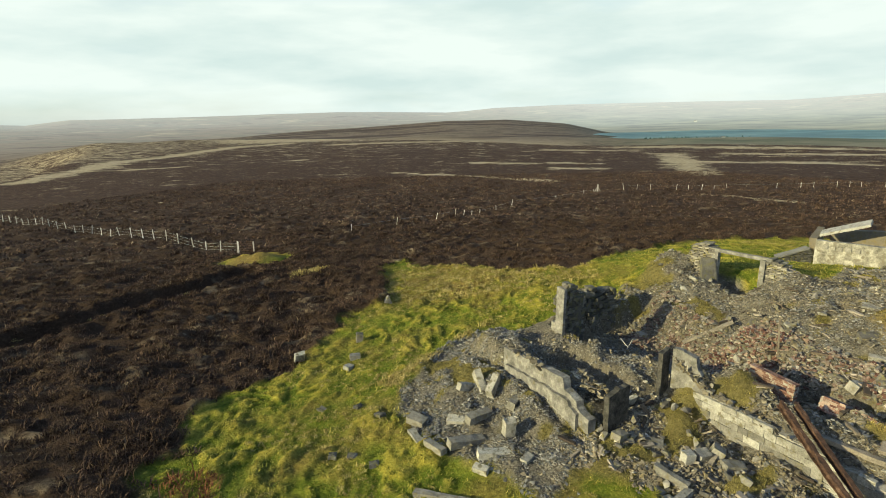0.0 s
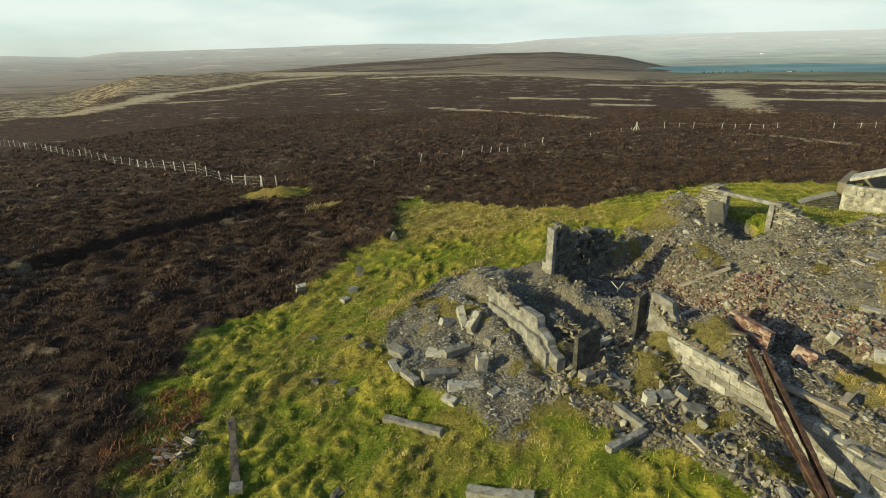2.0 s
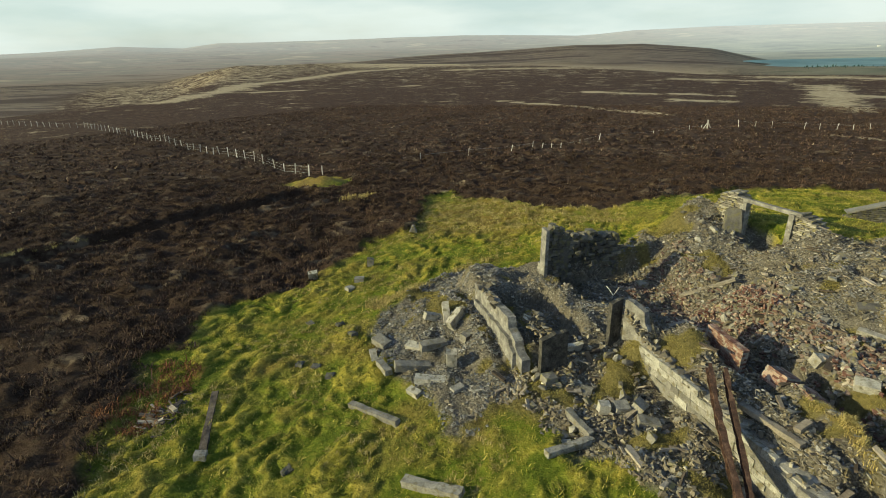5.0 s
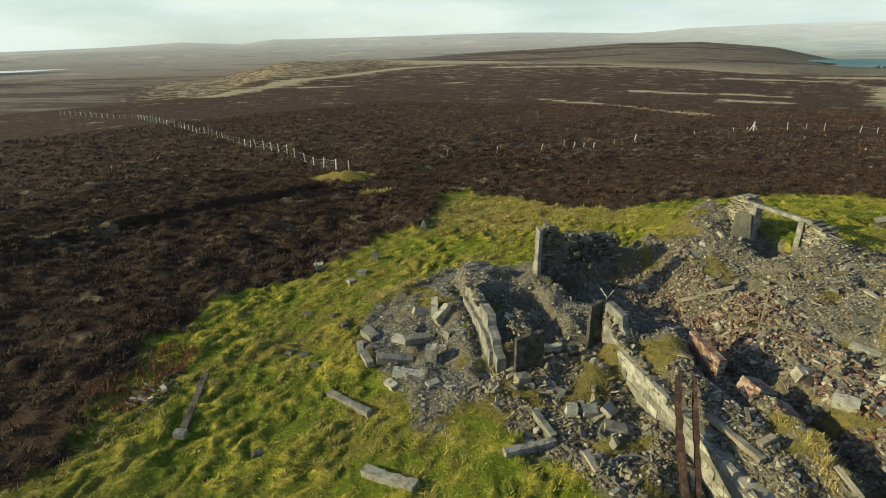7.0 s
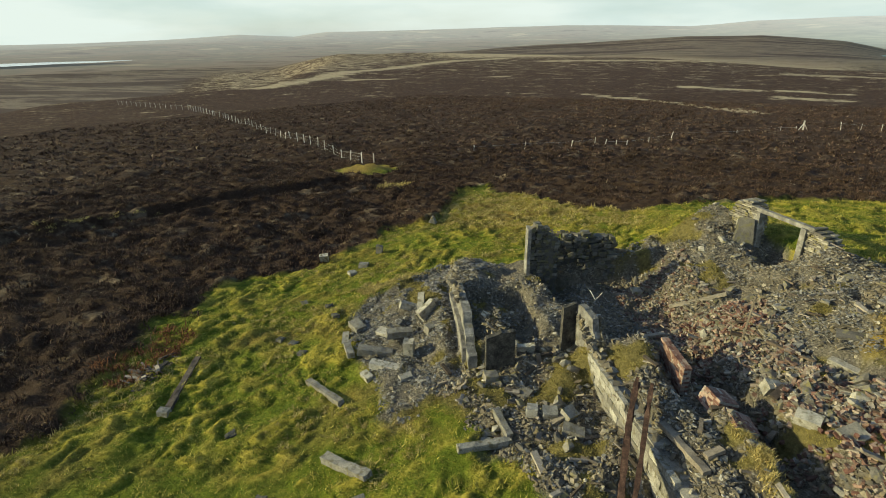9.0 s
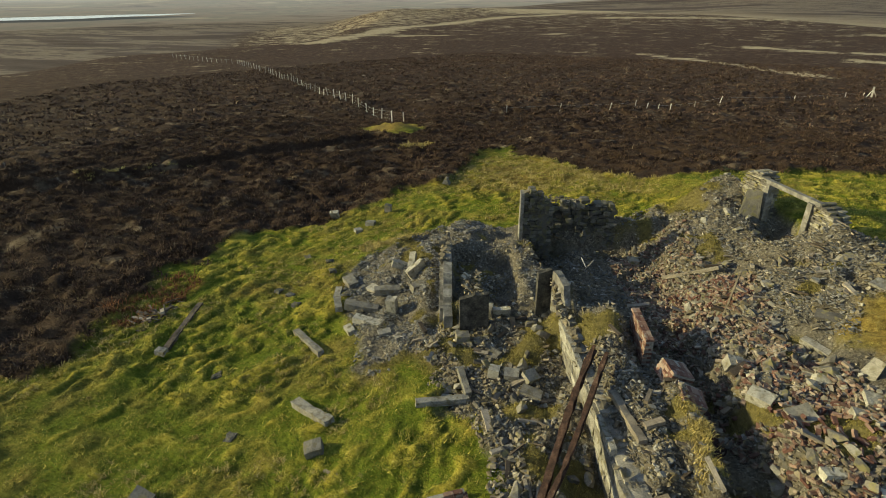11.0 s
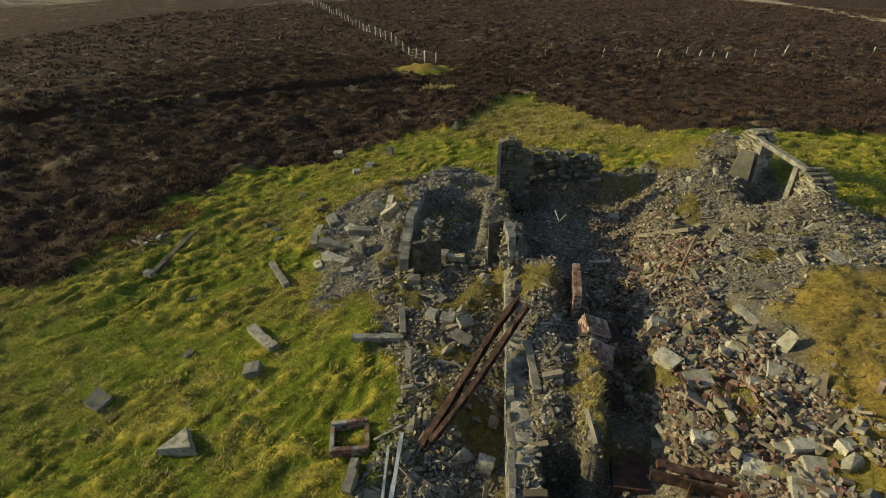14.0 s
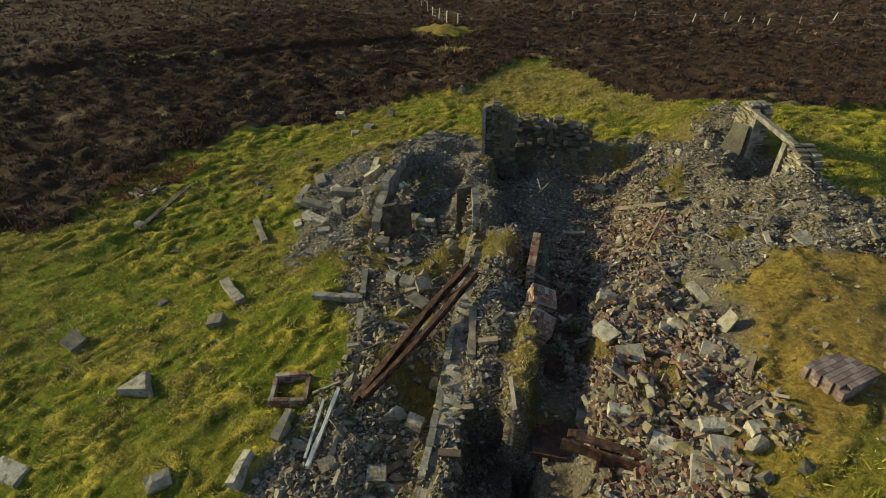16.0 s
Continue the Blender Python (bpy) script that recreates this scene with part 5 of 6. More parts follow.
LOOSE = (  # x, y, length, width, height, yaw, tilt, roll, seed, what
    (-4.78, 11.2, 0.42, 0.34, 0.26, 20, 0, 6, 1, "pale squared stone beside the plank"),
    (3.7, 9.75, 0.55, 0.45, 0.42, 40, 8, -10, 2, "angular grey stone block standing in the grass"),
    (0.5, 6.7, 0.65, 0.6, 0.5, 10, 10, 15, 3, "angular grey stone block standing in the grass"),
    (4.2, 3.9, 1.0, 0.55, 0.3, 20, 8, 0, 5, "flat grey stone lying in the grass"),
    (7.7, 5.95, 0.6, 0.45, 0.4, 70, 14, 0, 6, "flat grey stone tilted in the grass"),
    (9.15, 7.2, 1.15, 0.3, 0.55, -62, 12, 0, 7, "upright slab edge at the rubble's border"),
    (-7.4, 24.45, 0.55, 0.25, 0.75, 30, 28, 0, 8, "small pale standing stone leaning over"),
    (-4.6, 25.7, 0.4, 0.35, 0.6, 15, 0, 5, 9, "small pale standing stone"),
    (-4.55, 23.9, 0.55, 0.45, 0.3, 15, 0, 5, 10, "low dark stone in the grass"),
    (-4.7, 23.0, 0.45, 0.4, 0.25, 60, 0, 5, 11, "low dark stone in the grass"),
    (-3.7, 31.0, 0.7, 0.5, 0.6, 15, 10, 5, 12, "pointed grey stone at the heather's edge"),
    (-1.25, 17.85, 0.95, 0.6, 0.42, -28, 6, 10, 13, "pale square-cut stone at the edge of the slate heap"),
    (-1.25, 16.95, 1.15, 0.36, 0.3, -62, 0, 5, 14, "long pale stone at the edge of the slate heap"),
    (-0.55, 16.1, 1.2, 0.38, 0.3, -48, 0, 0, 15, "long pale stone at the edge of the slate heap"),
    (0.5, 16.2, 1.75, 0.46, 0.4, 24, 4, 8, 16, "long squared stone fallen on the slate heap"),
    (1.0, 17.3, 1.35, 0.42, 0.38, 36, 8, 0, 17, "long squared stone fallen on the slate heap"),
    (1.95, 16.25, 0.5, 0.48, 0.95, 15, 10, 0, 18, "square stone standing on end in the slate heap"),
    (1.35, 15.4, 1.4, 0.46, 0.34, 10, 0, 5, 19, "long squared stone fallen on the slate heap"),
    (1.1, 19.1, 0.36, 1.2, 0.55, 20, 40, 0, 20, "slab leaning in the slate heap"),
    (1.7, 18.6, 0.38, 1.1, 0.7, -30, 30, 0, 21, "slab leaning in the slate heap"),
    (0.6, 18.9, 1.1, 0.34, 0.4, 35, 0, 20, 22, "slab leaning in the slate heap"),
    (0.2, 17.6, 0.9, 0.5, 0.24, -10, 12, 0, 62, "flat slab lying on the slate heap"),
    (2.25, 17.55, 0.75, 0.4, 0.5, 60, 14, 0, 63, "squared stone tipped in the slate heap"),
    (0.95, 14.9, 0.7, 0.4, 0.3, -30, 8, 0, 64, "squared stone low on the slate heap"),
    (2.4, 15.0, 0.6, 0.36, 0.3, 50, 6, 0, 65, "squared stone low on the slate heap"),
    (13.05, 15.9, 0.55, 0.45, 0.45, 25, 18, 10, 23, "pale broken block among bricks"),
    (13.75, 14.6, 0.75, 0.5, 0.35, -20, 10, 0, 24, "dark slab among bricks"),
    (14.55, 14.15, 0.75, 0.6, 0.4, 35, 10, -12, 25, "pale broken block among bricks"),
    (16.1, 15.05, 1.0, 0.55, 0.16, 10, 8, 4, 26, "flat stone slab lying on bricks"),
    (15.85, 15.9, 0.22, 0.5, 0.8, 60, 10, 12, 27, "pointed stone slab standing on rubble"),
    (15.8, 14.5, 0.95, 0.35, 0.22, 15, 0, 6, 28, "long pale stone lying on bricks"),
    (16.75, 13.15, 1.15, 0.32, 0.3, 38, 10, 0, 29, "long dark slab lying on bricks"),
    (16.95, 12.75, 0.75, 0.55, 0.22, 30, 14, 0, 30, "grey slab lying on bricks"),
    (16.75, 12.05, 0.45, 0.8, 0.3, 20, 30, 0, 31, "tan stone slab tilted on bricks"),
    (17.25, 13.2, 0.42, 0.36, 0.32, 50, 0, 8, 32, "pale stone on bricks"),
    (16.0, 12.35, 0.6, 0.42, 0.35, 10, 12, 0, 33, "tan stone block on bricks"),
    (15.1, 12.55, 0.85, 0.3, 0.25, 28, 0, 5, 34, "long pale stone lying on bricks"),
    (15.0, 17.2, 1.1, 0.3, 0.25, -40, 10, 0, 35, "long stone slab lying on rubble"),
    (15.25, 18.3, 0.9, 0.5, 0.35, -10, 15, 0, 36, "dark slab lying on rubble"),
    (16.7, 20.0, 1.5, 0.75, 0.14, -35, 8, 6, 37, "large flat pale slab at the rubble's edge"),
    (17.3, 21.15, 1.2, 0.6, 0.16, -20, 18, 0, 38, "large dark slab propped on rubble"),
    (16.2, 22.3, 1.3, 0.5, 0.2, -45, 16, 8, 39, "long pale slab propped on rubble"),
    (13.9, 20.6, 0.9, 0.6, 0.14, 30, 24, 0, 40, "flat slab tilted on rubble"),
    (12.1, 18.7, 1.2, 0.7, 0.28, 10, 6, 0, 41, "broad tan slab lying over bricks"),
    (13.5, 18.75, 0.8, 0.5, 0.4, 45, 10, 15, 42, "pale broken block among rubble"),
    (6.05, 16.8, 0.7, 0.16, 0.6, 25, 24, 0, 43, "square slab tipped over in the room"),
    (5.6, 16.5, 0.6, 0.45, 0.4, 10, 8, 0, 44, "squared block in the room"),
    (5.35, 15.2, 0.5, 0.42, 0.35, 35, 4, 6, 45, "squared block on rubble"),
    (6.4, 15.15, 0.8, 0.5, 0.2, -15, 14, 0, 46, "dark flat slab on rubble"),
    (7.5, 14.2, 0.5, 0.4, 0.4, 20, 14, 0, 47, "squared block on rubble"),
    (7.95, 14.35, 0.5, 0.42, 0.5, 60, 24, 0, 48, "squared block tipped on rubble"),
    (8.25, 13.8, 0.7, 0.45, 0.25, 5, 0, 8, 49, "tan stone on rubble"),
    (7.0, 14.0, 0.38, 0.34, 0.45, 12, 0, 5, 50, "squared block on rubble"),
    (10.15, 9.15, 0.85, 0.5, 0.22, 34, 14, 0, 51, "pale squared slab tilted on rubble"),
    (10.35, 8.5, 0.55, 0.45, 0.4, 70, 10, 0, 52, "dark squared block on rubble"),
    (11.0, 10.6, 0.55, 0.4, 0.75, 20, 8, 10, 53, "upright stone block beside the wall"),
    (10.5, 10.5, 0.45, 0.85, 0.6, -20, 20, 0, 54, "mossy boulder in rubble"),
    (11.35, 9.05, 0.6, 0.5, 0.45, 40, 10, 0, 55, "pale broken block in rubble"),
    (11.6, 8.6, 0.6, 0.45, 0.45, 10, 20, 0, 56, "pale broken block in rubble"),
    (9.0, 8.35, 0.3, 0.7, 0.65, 20, 12, 0, 57, "dark slab standing at the grass edge"),
    (8.75, 8.7, 0.25, 0.6, 0.6, 24, 18, 0, 58, "dark slab standing at the grass edge"),
    (4.75, 22.3, 0.5, 0.4, 0.45, 24, 8, 0, 59, "loose stone on the wall top"),
    (9.1, 24.0, 0.5, 0.45, 0.4, 24, 8, 0, 60, "pale stone on the bank"),
    (6.3, 17.3, 0.12, 0.12, 0.5, 20, 10, 0, 61, "small pale upright stone in the room"),
)
for x, y, sx, sy, sz, yaw, tilt, roll, seed, what in LOOSE:
    wedge = seed in (27, 54, 12)
    shrink = 0.76 if 13 <= seed <= 22 or seed > 61 else 0.8 if 23 <= seed <= 36 else 0.62 if 37 <= seed <= 42 else 0.72 if 51 <= seed <= 58 or seed == 7 else 0.9
    sx, sy, sz = sx * shrink, sy * shrink, sz * shrink
    bm = rough_box((sx, sy, sz), Matrix(), 0.2, 0.014 if wedge else 0.02, seed, None, 0.05 * sz if wedge else 0.2 * sz)
    if wedge:
        for v in bm.verts:
            k = v.co.z / sz
            v.co.x *= 1 - 0.85 * max(0, k)
            v.co.y *= 1 - 0.3 * max(0, k)
    solo("stone_block", bm, PALE_PIECE if 13 <= seed <= 34 or seed > 61 else CONCRETE_PIECE if seed % 3 else STONE_PIECE, lay(x, y, 0.10 if abs(tilt) > 9 else 0.05) @ pose(0, 0, 0, tilt, roll, yaw), what, "stone", "loose blocks")

tri = hull([(x * k, y * k, z) for x, y in ((-0.42, -0.3), (0.5, 0.02), (-0.14, 0.5)) for z, k in ((-0.12, 1.12), (0.26, 1.0), (0.3, 0.95))])
solo("stone_block", tri, CONCRETE_PIECE, lay(4.25, 6.98, 0.02) @ pose(0, 0, 0, 6, -9, 12), "three-cornered pale grey stone lying in the grass", "stone", "loose blocks")

# rusty iron cover over a hole, with broken boards
hatch = thing("iron_cover", (15.14, 11.8, 1.9), "rusty iron cover over a dark hole with broken boards", "cover")
HZ = 1.95
HM = Matrix.Translation((15.14, 11.8, HZ - 0.15)) @ pose(0, 0, 0, 0, 0, 20)
part("plate", rough_box((1.6, 0.2, 0.07), HM @ Matrix.Translation((0, 0, 0.26)) @ pose(0, 0, 0, -6, 3, 0), 0.12, 0.03, 1), RUST, hatch)
part("lip", rough_box((1.7, 0.06, 0.3), HM @ Matrix.Translation((-0.05, -0.16, -0.02)) @ pose(0, 0, 0, 0, 3, 0), 0.12, 0.02, 2), RUST, hatch)
part("bar", rough_box((0.08, 0.08, 0.8), HM @ Matrix.Translation((-0.1, -0.2, -0.55)), 0.2, 0.012, 3), RUST, hatch)
for k, (dx, w, tip) in enumerate(((0.32, 0.14, 6), (0.52, 0.12, -5), (0.72, 0.16, 10))):
    part("board", rough_box((w, 0.05, 0.8), HM @ Matrix.Translation((dx, -0.26, -0.5)) @ pose(0, 0, 0, -12, tip, 0), 0.3, 0.015, k), POST if k else TIMBER, hatch)

# bent stick in the room
beam("twig", 7.6, 21.6, 7.95, 21.75, 0.035, 0.035, POST, "pale bent stick standing in the rubble", "stick", 70, "bent sticks", 0.0, 0.75)
beam("twig", 7.68, 21.62, 7.4, 21.8, 0.03, 0.03, POST, "pale bent stick standing in the rubble", "stick", 71, "bent sticks", 0.25, 0.7)
for k, (x, y) in enumerate(((-3.45, 16.45), (-3.67, 19.4), (-4.15, 16.5), (-2.7, 18.4), (-2.6, 15.9), (-1.9, 11.2), (0.9, 9.3), (-5.2, 19.6))):
    solo("dark_stone", rough_box((0.4, 0.32, 0.16), Matrix(), 0.12, 0.05, 200 + k), DARK_STONE, lay(x, y, 0.05) @ pose(0, 0, 0, 4, 6, 47 * k), "small dark flat stone half sunk in grass", "stone", "sunken stones")

# ---- post and wire fences ----

def post_fence(name, a, b, count, seed, label, gaps=0.0, high=1.0, wires=3):
    ob = thing(name, (a[0], a[1], float(land(*a))), label, "fence")
    r = random.Random(seed)
    tops = []
    meshes = [to_mesh("post", rough_box((0.085, 0.085, high + 0.3), Matrix(), 0.6, 0.012, seed + k), POST) for k in range(3)]
    for k in range(count):
        if r.random() < gaps:
            continue
        t = k / (count - 1)
        x, y = a[0] + (b[0] - a[0]) * t + r.uniform(-0.1, 0.1), a[1] + (b[1] - a[1]) * t + r.uniform(-0.1, 0.1)
        m = Matrix.Translation((x, y, float(land(x, y)) - 0.2)) @ pose(0, 0, 0, r.gauss(0, 3 + 6 * gaps), r.gauss(0, 3 + 6 * gaps), r.uniform(0, 90)) @ Matrix.Diagonal((1, 1, r.uniform(0.9, 1.08), 1))
        piece("post", r.choice(meshes), ob, m)
        tops.append(m @ Vector((0, 0, high + 0.2)))
    for w in range(wires):
        bm = bmesh.new()
        for p, q in zip(tops, tops[1:]):
            drop = Vector((0, 0, -0.12 - 0.32 * w))
            for o in (Vector((0, 0, 0.006)), Vector((0.006, 0, 0))):
                bm.faces.new([bm.verts.new(v) for v in (p + drop - o, q + drop - o, q + drop + o, p + drop + o)])
        part("wire", bm, METAL, ob)
    return ob


P0, PC = (-19.5, 48.5), (27.2, 98.5)
post_fence("post_fence", P0, (-19.5 - 0.829 * 62, 48.5 + 0.559 * 62), 27, 1, "straight line of pale wooden fence posts across the heather")
post_fence("post_fence", (-72.8, 84.2), (-97, 99.3), 12, 2, "far line of pale fence posts across the moor", 0.0, 1.05, 1)
post_fence("post_fence", (-99.5, 99.8), (-130, 106.5), 14, 6, "last pale fence posts dropping over the moor's edge", 0.0, 1.05, 1)
post_fence("post_fence", (-17.2, 51.0), (0.9, 67.9), 9, 3, "few old leaning fence posts in heather", 0.6, 0.8, 1)
post_fence("post_fence", (2.0, 69.2), PC, 22, 5, "sparse line of old leaning fence posts in heather", 0.55, 0.65, 1)
post_fence("post_fence", PC, (84, 105), 24, 4, "sparse line of old fence posts across the moor", 0.35, 1.0, 1)
strainer = thing("strainer_post", (PC[0], PC[1], float(land(*PC))), "stout corner post of a fence with slanting struts", "post")
z = float(land(*PC))
part("post", rough_box((0.2, 0.2, 1.5), Matrix.Translation((PC[0], PC[1], z - 0.1)), 0.4, 0.02, 1), POST, strainer)
for k in (-1, 1):
    part("strut", rough_box((0.1, 0.1, 1.4), Matrix.Translation((PC[0] + 0.6 * k, PC[1], z - 0.1)) @ pose(0, 0, 0, 0, -28 * k, 0), 0.4, 0.015, 2), POST, strainer)

gate = thing("field_gate", (-18.4, 48.2, float(land(-18.4, 48.2))), "small grey field gate beside the fence corner", "gate")
gz0 = float(land(-18.4, 48.2))
for x in (-19.2, -17.8):
    part("post", rough_box((0.1, 0.1, 1.2), Matrix.Translation((x, 48.3, gz0 - 0.1)), 0.4, 0.02, 3), POST, gate)
for k in range(4):
    part("rail", rough_box((1.3, 0.03, 0.04), Matrix.Translation((-18.5, 48.3, gz0 + 0.25 + 0.22 * k)), 0.4, 0.004, k), RUST, gate)
part("brace", rough_box((1.3, 0.04, 0.05), Matrix.Translation((-18.5, 48.36, gz0 + 0.6)) @ pose(0, 0, 0, 0, 30, 0), 0.4, 0.004, 9), RUST, gate)

# ---- heaps of rubble: the nearest bricks and stones singly ----
def zone(points):
    return [tuple(at(u, v)[:2]) for u, v in points]


BRICK_ZONE = zone([(-14.5, 17.8), (-13.5, 21.5), (-9.5, 20.6), (-6.8, 21.2), (-4.6, 22), (-1.5, 21.6), (0.5, 20), (-1.2, 18.8), (-5.5, 18.3), (-8, 17.6), (-12, 17.2)])
FRONT_ZONE = zone([(-12.3, 9.3), (-12.3, 14.2), (-10.5, 14.5), (2, 15.3), (2, 11.6), (-3.5, 11.9), (-6.2, 12.2), (-8, 11.6), (-10, 10)])
SLATE_ZONE = [(-2.1, 20), (-1.9, 18.6), (-1, 16.8), (0.6, 15.4), (1.8, 14.2), (2.3, 13.1), (3.2, 12.9), (4.2, 13.9), (4.6, 15.3), (2.5, 20.0), (3.8, 24), (1.5, 25), (-0.5, 23.3)]
FLOOR_ZONE = zone([(-12, 14.85), (-12, 16.3), (-8, 17.2), (-2.5, 16.6), (2, 16.9), (2, 15.95), (-4, 15.45)])
BACK_ZONE = [(6, 24.5), (8, 25.5), (9.5, 27.5), (12.5, 29), (13.2, 26.2), (14.6, 24.2), (15.4, 24.9), (16.7, 23.7), (18.5, 24.6), (20.5, 27), (24, 27.5), (24, 22), (20, 20.5), (17.5, 20), (16, 19.3), (15.8, 17), (13.5, 19.0), (11, 22), (9, 23.5)]
ROOM_ZONE = zone([(-17.2, 11.2), (-17.2, 14.0), (-18.3, 15.2), (-18.3, 17.5), (-14, 17.8), (-12.5, 16), (-12.6, 11.2)])


def clear(x, y):
    """Bare of moss, and clear of the doorway."""
    return (moss_at(x, y) < 0.1) & (np.hypot(x - 14.35, y - 25.55) > 0.45) & (np.hypot(x - 15.3, (y - 11.5) * 1.3) > 0.5)


def heap(name, mat, shapes, n, outline, lo, hi, seed, label, category, flat=None, tilt=0.35, lift=0.35, unit=1.0, power=2.2):
    r = np.random.RandomState(seed)
    x, y = spots(r, n, outline, lambda a, b: clear(a, b) & (ripple(a, b, 0.85, seed + 200) + 0.6 * ripple(a, b, 0.32, seed + 300) > r.uniform(-1.0, 0.75, len(a))))
    tilt = tilt * 0.7
    s = (lo + (hi - lo) * r.rand(n) ** power) * unit
    size = np.stack([s * r.uniform(0.8, 1.25, n), s * r.uniform(0.7, 1.1, n), s * r.uniform(0.7, 1.1, n)], -1) if flat is None else np.stack([s, s * r.uniform(0.6, 1.0, n), s * flat], -1)
    z = land(x, y) + s * lift * 0.4 + r.rand(n) ** 2 * 0.05
    return scatter(name, mat, shapes, np.stack([x, y, z], -1), size, r.uniform(0, 6.28, n), r.normal(0, tilt, n), r.normal(0, tilt, n), label, category, seed)


heap("slate_scree", SLATE, SHARDS, 20000, SLATE_ZONE, 0.02, 0.2, 1, "spread of broken grey roofing slates on the slope", "slate", None, 0.45, 0.3, 1.0, 4.2)
heap("slate_scree", SLATE, SHARDS, 16000, BACK_ZONE, 0.025, 0.2, 2, "spread of broken slates and stones before the doorway", "slate", None, 0.5, 0.3, 1.0, 3.8)
heap("rubble_heap", STONE, STONES, 11000, BACK_ZONE, 0.02, 0.18, 3, "heap of broken grey stones before the doorway", "rubble", None, 0.6, 0.3, 1.0, 3.6)
heap("rubble_heap", GRAVEL, STONES, 14000, FRONT_ZONE, 0.02, 0.2, 4, "heap of broken pale stones before the long wall", "rubble", None, 0.6, 0.3, 1.0, 4.2)
heap("slate_scree", SLATE, SHARDS, 4200, FRONT_ZONE, 0.03, 0.22, 5, "broken slates before the long wall", "slate", None, 0.55, 0.3, 1.0, 3.6)
heap("rubble_heap", STONE, STONES, 3600, FLOOR_ZONE, 0.03, 0.2, 6, "grey rubble along the top of the long wall", "rubble", None, 0.6, 0.3, 1.0, 3.0)
heap("slate_scree", SLATE, SHARDS, 2600, FLOOR_ZONE, 0.04, 0.24, 7, "broken slates along the top of the long wall", "slate", None, 0.55, 0.3, 1.0, 3.0)
heap("rubble_heap", STONE, STONES, 8000, BRICK_ZONE, 0.03, 0.3, 8, "pale stones mixed through fallen bricks", "rubble", None, 0.6, 0.35, 1.0, 3.6)
heap("slate_scree", SLATE, SHARDS, 4000, BRICK_ZONE, 0.05, 0.28, 9, "broken slates mixed through fallen bricks", "slate", None, 0.6, 0.45, 1.0, 2.8)
heap("brick_rubble", BRICK_STUFF, BRICKS, 1900, BRICK_ZONE, 0.7, 1.2, 10, "spread of fallen red bricks", "bricks", None, 0.6, 0.12)
heap("slate_scree", SLATE, SHARDS, 4500, ROOM_ZONE, 0.03, 0.18, 11, "broken slates on the floor of the small room", "slate", None, 0.5, 0.3, 1.0, 3.2)
heap("rubble_heap", STONE, STONES, 1500, ROOM_ZONE, 0.04, 0.24, 12, "stones on the floor of the small room", "rubble", None, 0.6, 0.3, 1.0, 3.2)



BANK_ZONE = zone([(-18.3, 17.8), (-18.3, 20.8), (-12, 20.2), (-10.6, 18.6), (-11, 17.2)])
heap("rubble_heap", STONE, STONES, 4500, BANK_ZONE, 0.03, 0.24, 13, "broken stones on the bank behind the room", "rubble", None, 0.6, 0.3, 1.0, 3.2)
heap("slate_scree", SLATE, SHARDS, 2000, BANK_ZONE, 0.03, 0.24, 14, "broken slates on the bank behind the room", "slate", None, 0.5, 0.3, 1.0, 3.2)
heap("brick_rubble", BRICK_STUFF, BRICKS, 700, BANK_ZONE, 0.8, 1.2, 15, "fallen dark bricks on the bank behind the room", "bricks", None, 0.6, 0.12)


def crown(name, u0, v0, u1, v1, wide, low, high, n, seed, label):
    """Loose stones and slates along the top or the back of a wall."""
    r = np.random.RandomState(seed)
    t, w = r.rand(n), r.uniform(0, wide, n)
    a, b = at(u0, v0), at(u1, v1)
    side = (b - a).normalized()
    x, y = a.x + (b.x - a.x) * t - side.y * w, a.y + (b.y - a.y) * t + side.x * w
    z = low + (high - low) * t + r.normal(0, 0.05, n)
    s = 0.05 + 0.26 * r.rand(n) ** 2.6
    scatter(name, STONE, STONES + SHARDS, np.stack([x, y, z], -1), np.stack([s * 1.2, s, s * 0.8], -1), r.uniform(0, 6.28, n), r.normal(0, 0.4, n), r.normal(0, 0.4, n), label, "rubble", seed)


heap("rubble_heap", GRAVEL, STONES, 7000, RUBBLE, 0.02, 0.2, 16, "thin spread of broken stones through the ruin", "rubble", None, 0.6, 0.3, 1.0, 3.2)
crown("wall_stones", -17.0, 10.65, -14.4, 10.65, 0.28, 2.2, 2.15, 90, 1, "loose stones along a broken wall top")
crown("wall_stones", -13.9, 11.5, -12.45, 11.6, 0.55, 1.95, 1.75, 200, 2, "rubble filling packed behind a broken wall")
crown("wall_stones", -12.0, 14.7, -10.7, 14.8, -0.4, 2.75, 2.1, 170, 3, "rubble filling packed behind a concrete slab")
crown("wall_stones", -17.35, 14.0, -17.4, 14.9, 0.34, 3.8, 3.3, 60, 4, "loose stones on a wall pier")
crown("wall_stones", -18.7, 15.0, -18.7, 17.6, 0.5, 3.0, 2.75, 110, 5, "loose stones along a drystone wall top")
crown("wall_stones", -11.0, 14.6, 3.0, 15.7, 0.6, 1.9, 0.75, 420, 6, "grit and stones along the long wall's top")
STRIPS = [arrays(rough_box((1.0, 0.13 + 0.05 * k, 0.07 + 0.03 * k), Matrix.Translation((0, 0, -0.04)), 0.5, 0.02, 300 + k)) for k in range(4)]
heap("splinters", SPLINTER, STRIPS, 230, BRICK_ZONE, 0.2, 0.75, 21, "splintered laths and timber among bricks", "wood", None, 0.3, 0.25, 1.0, 2.6)
heap("splinters", SPLINTER, STRIPS, 230, FRONT_ZONE, 0.2, 0.7, 22, "splintered laths and timber before the wall", "wood", None, 0.35, 0.25, 1.0, 2.6)
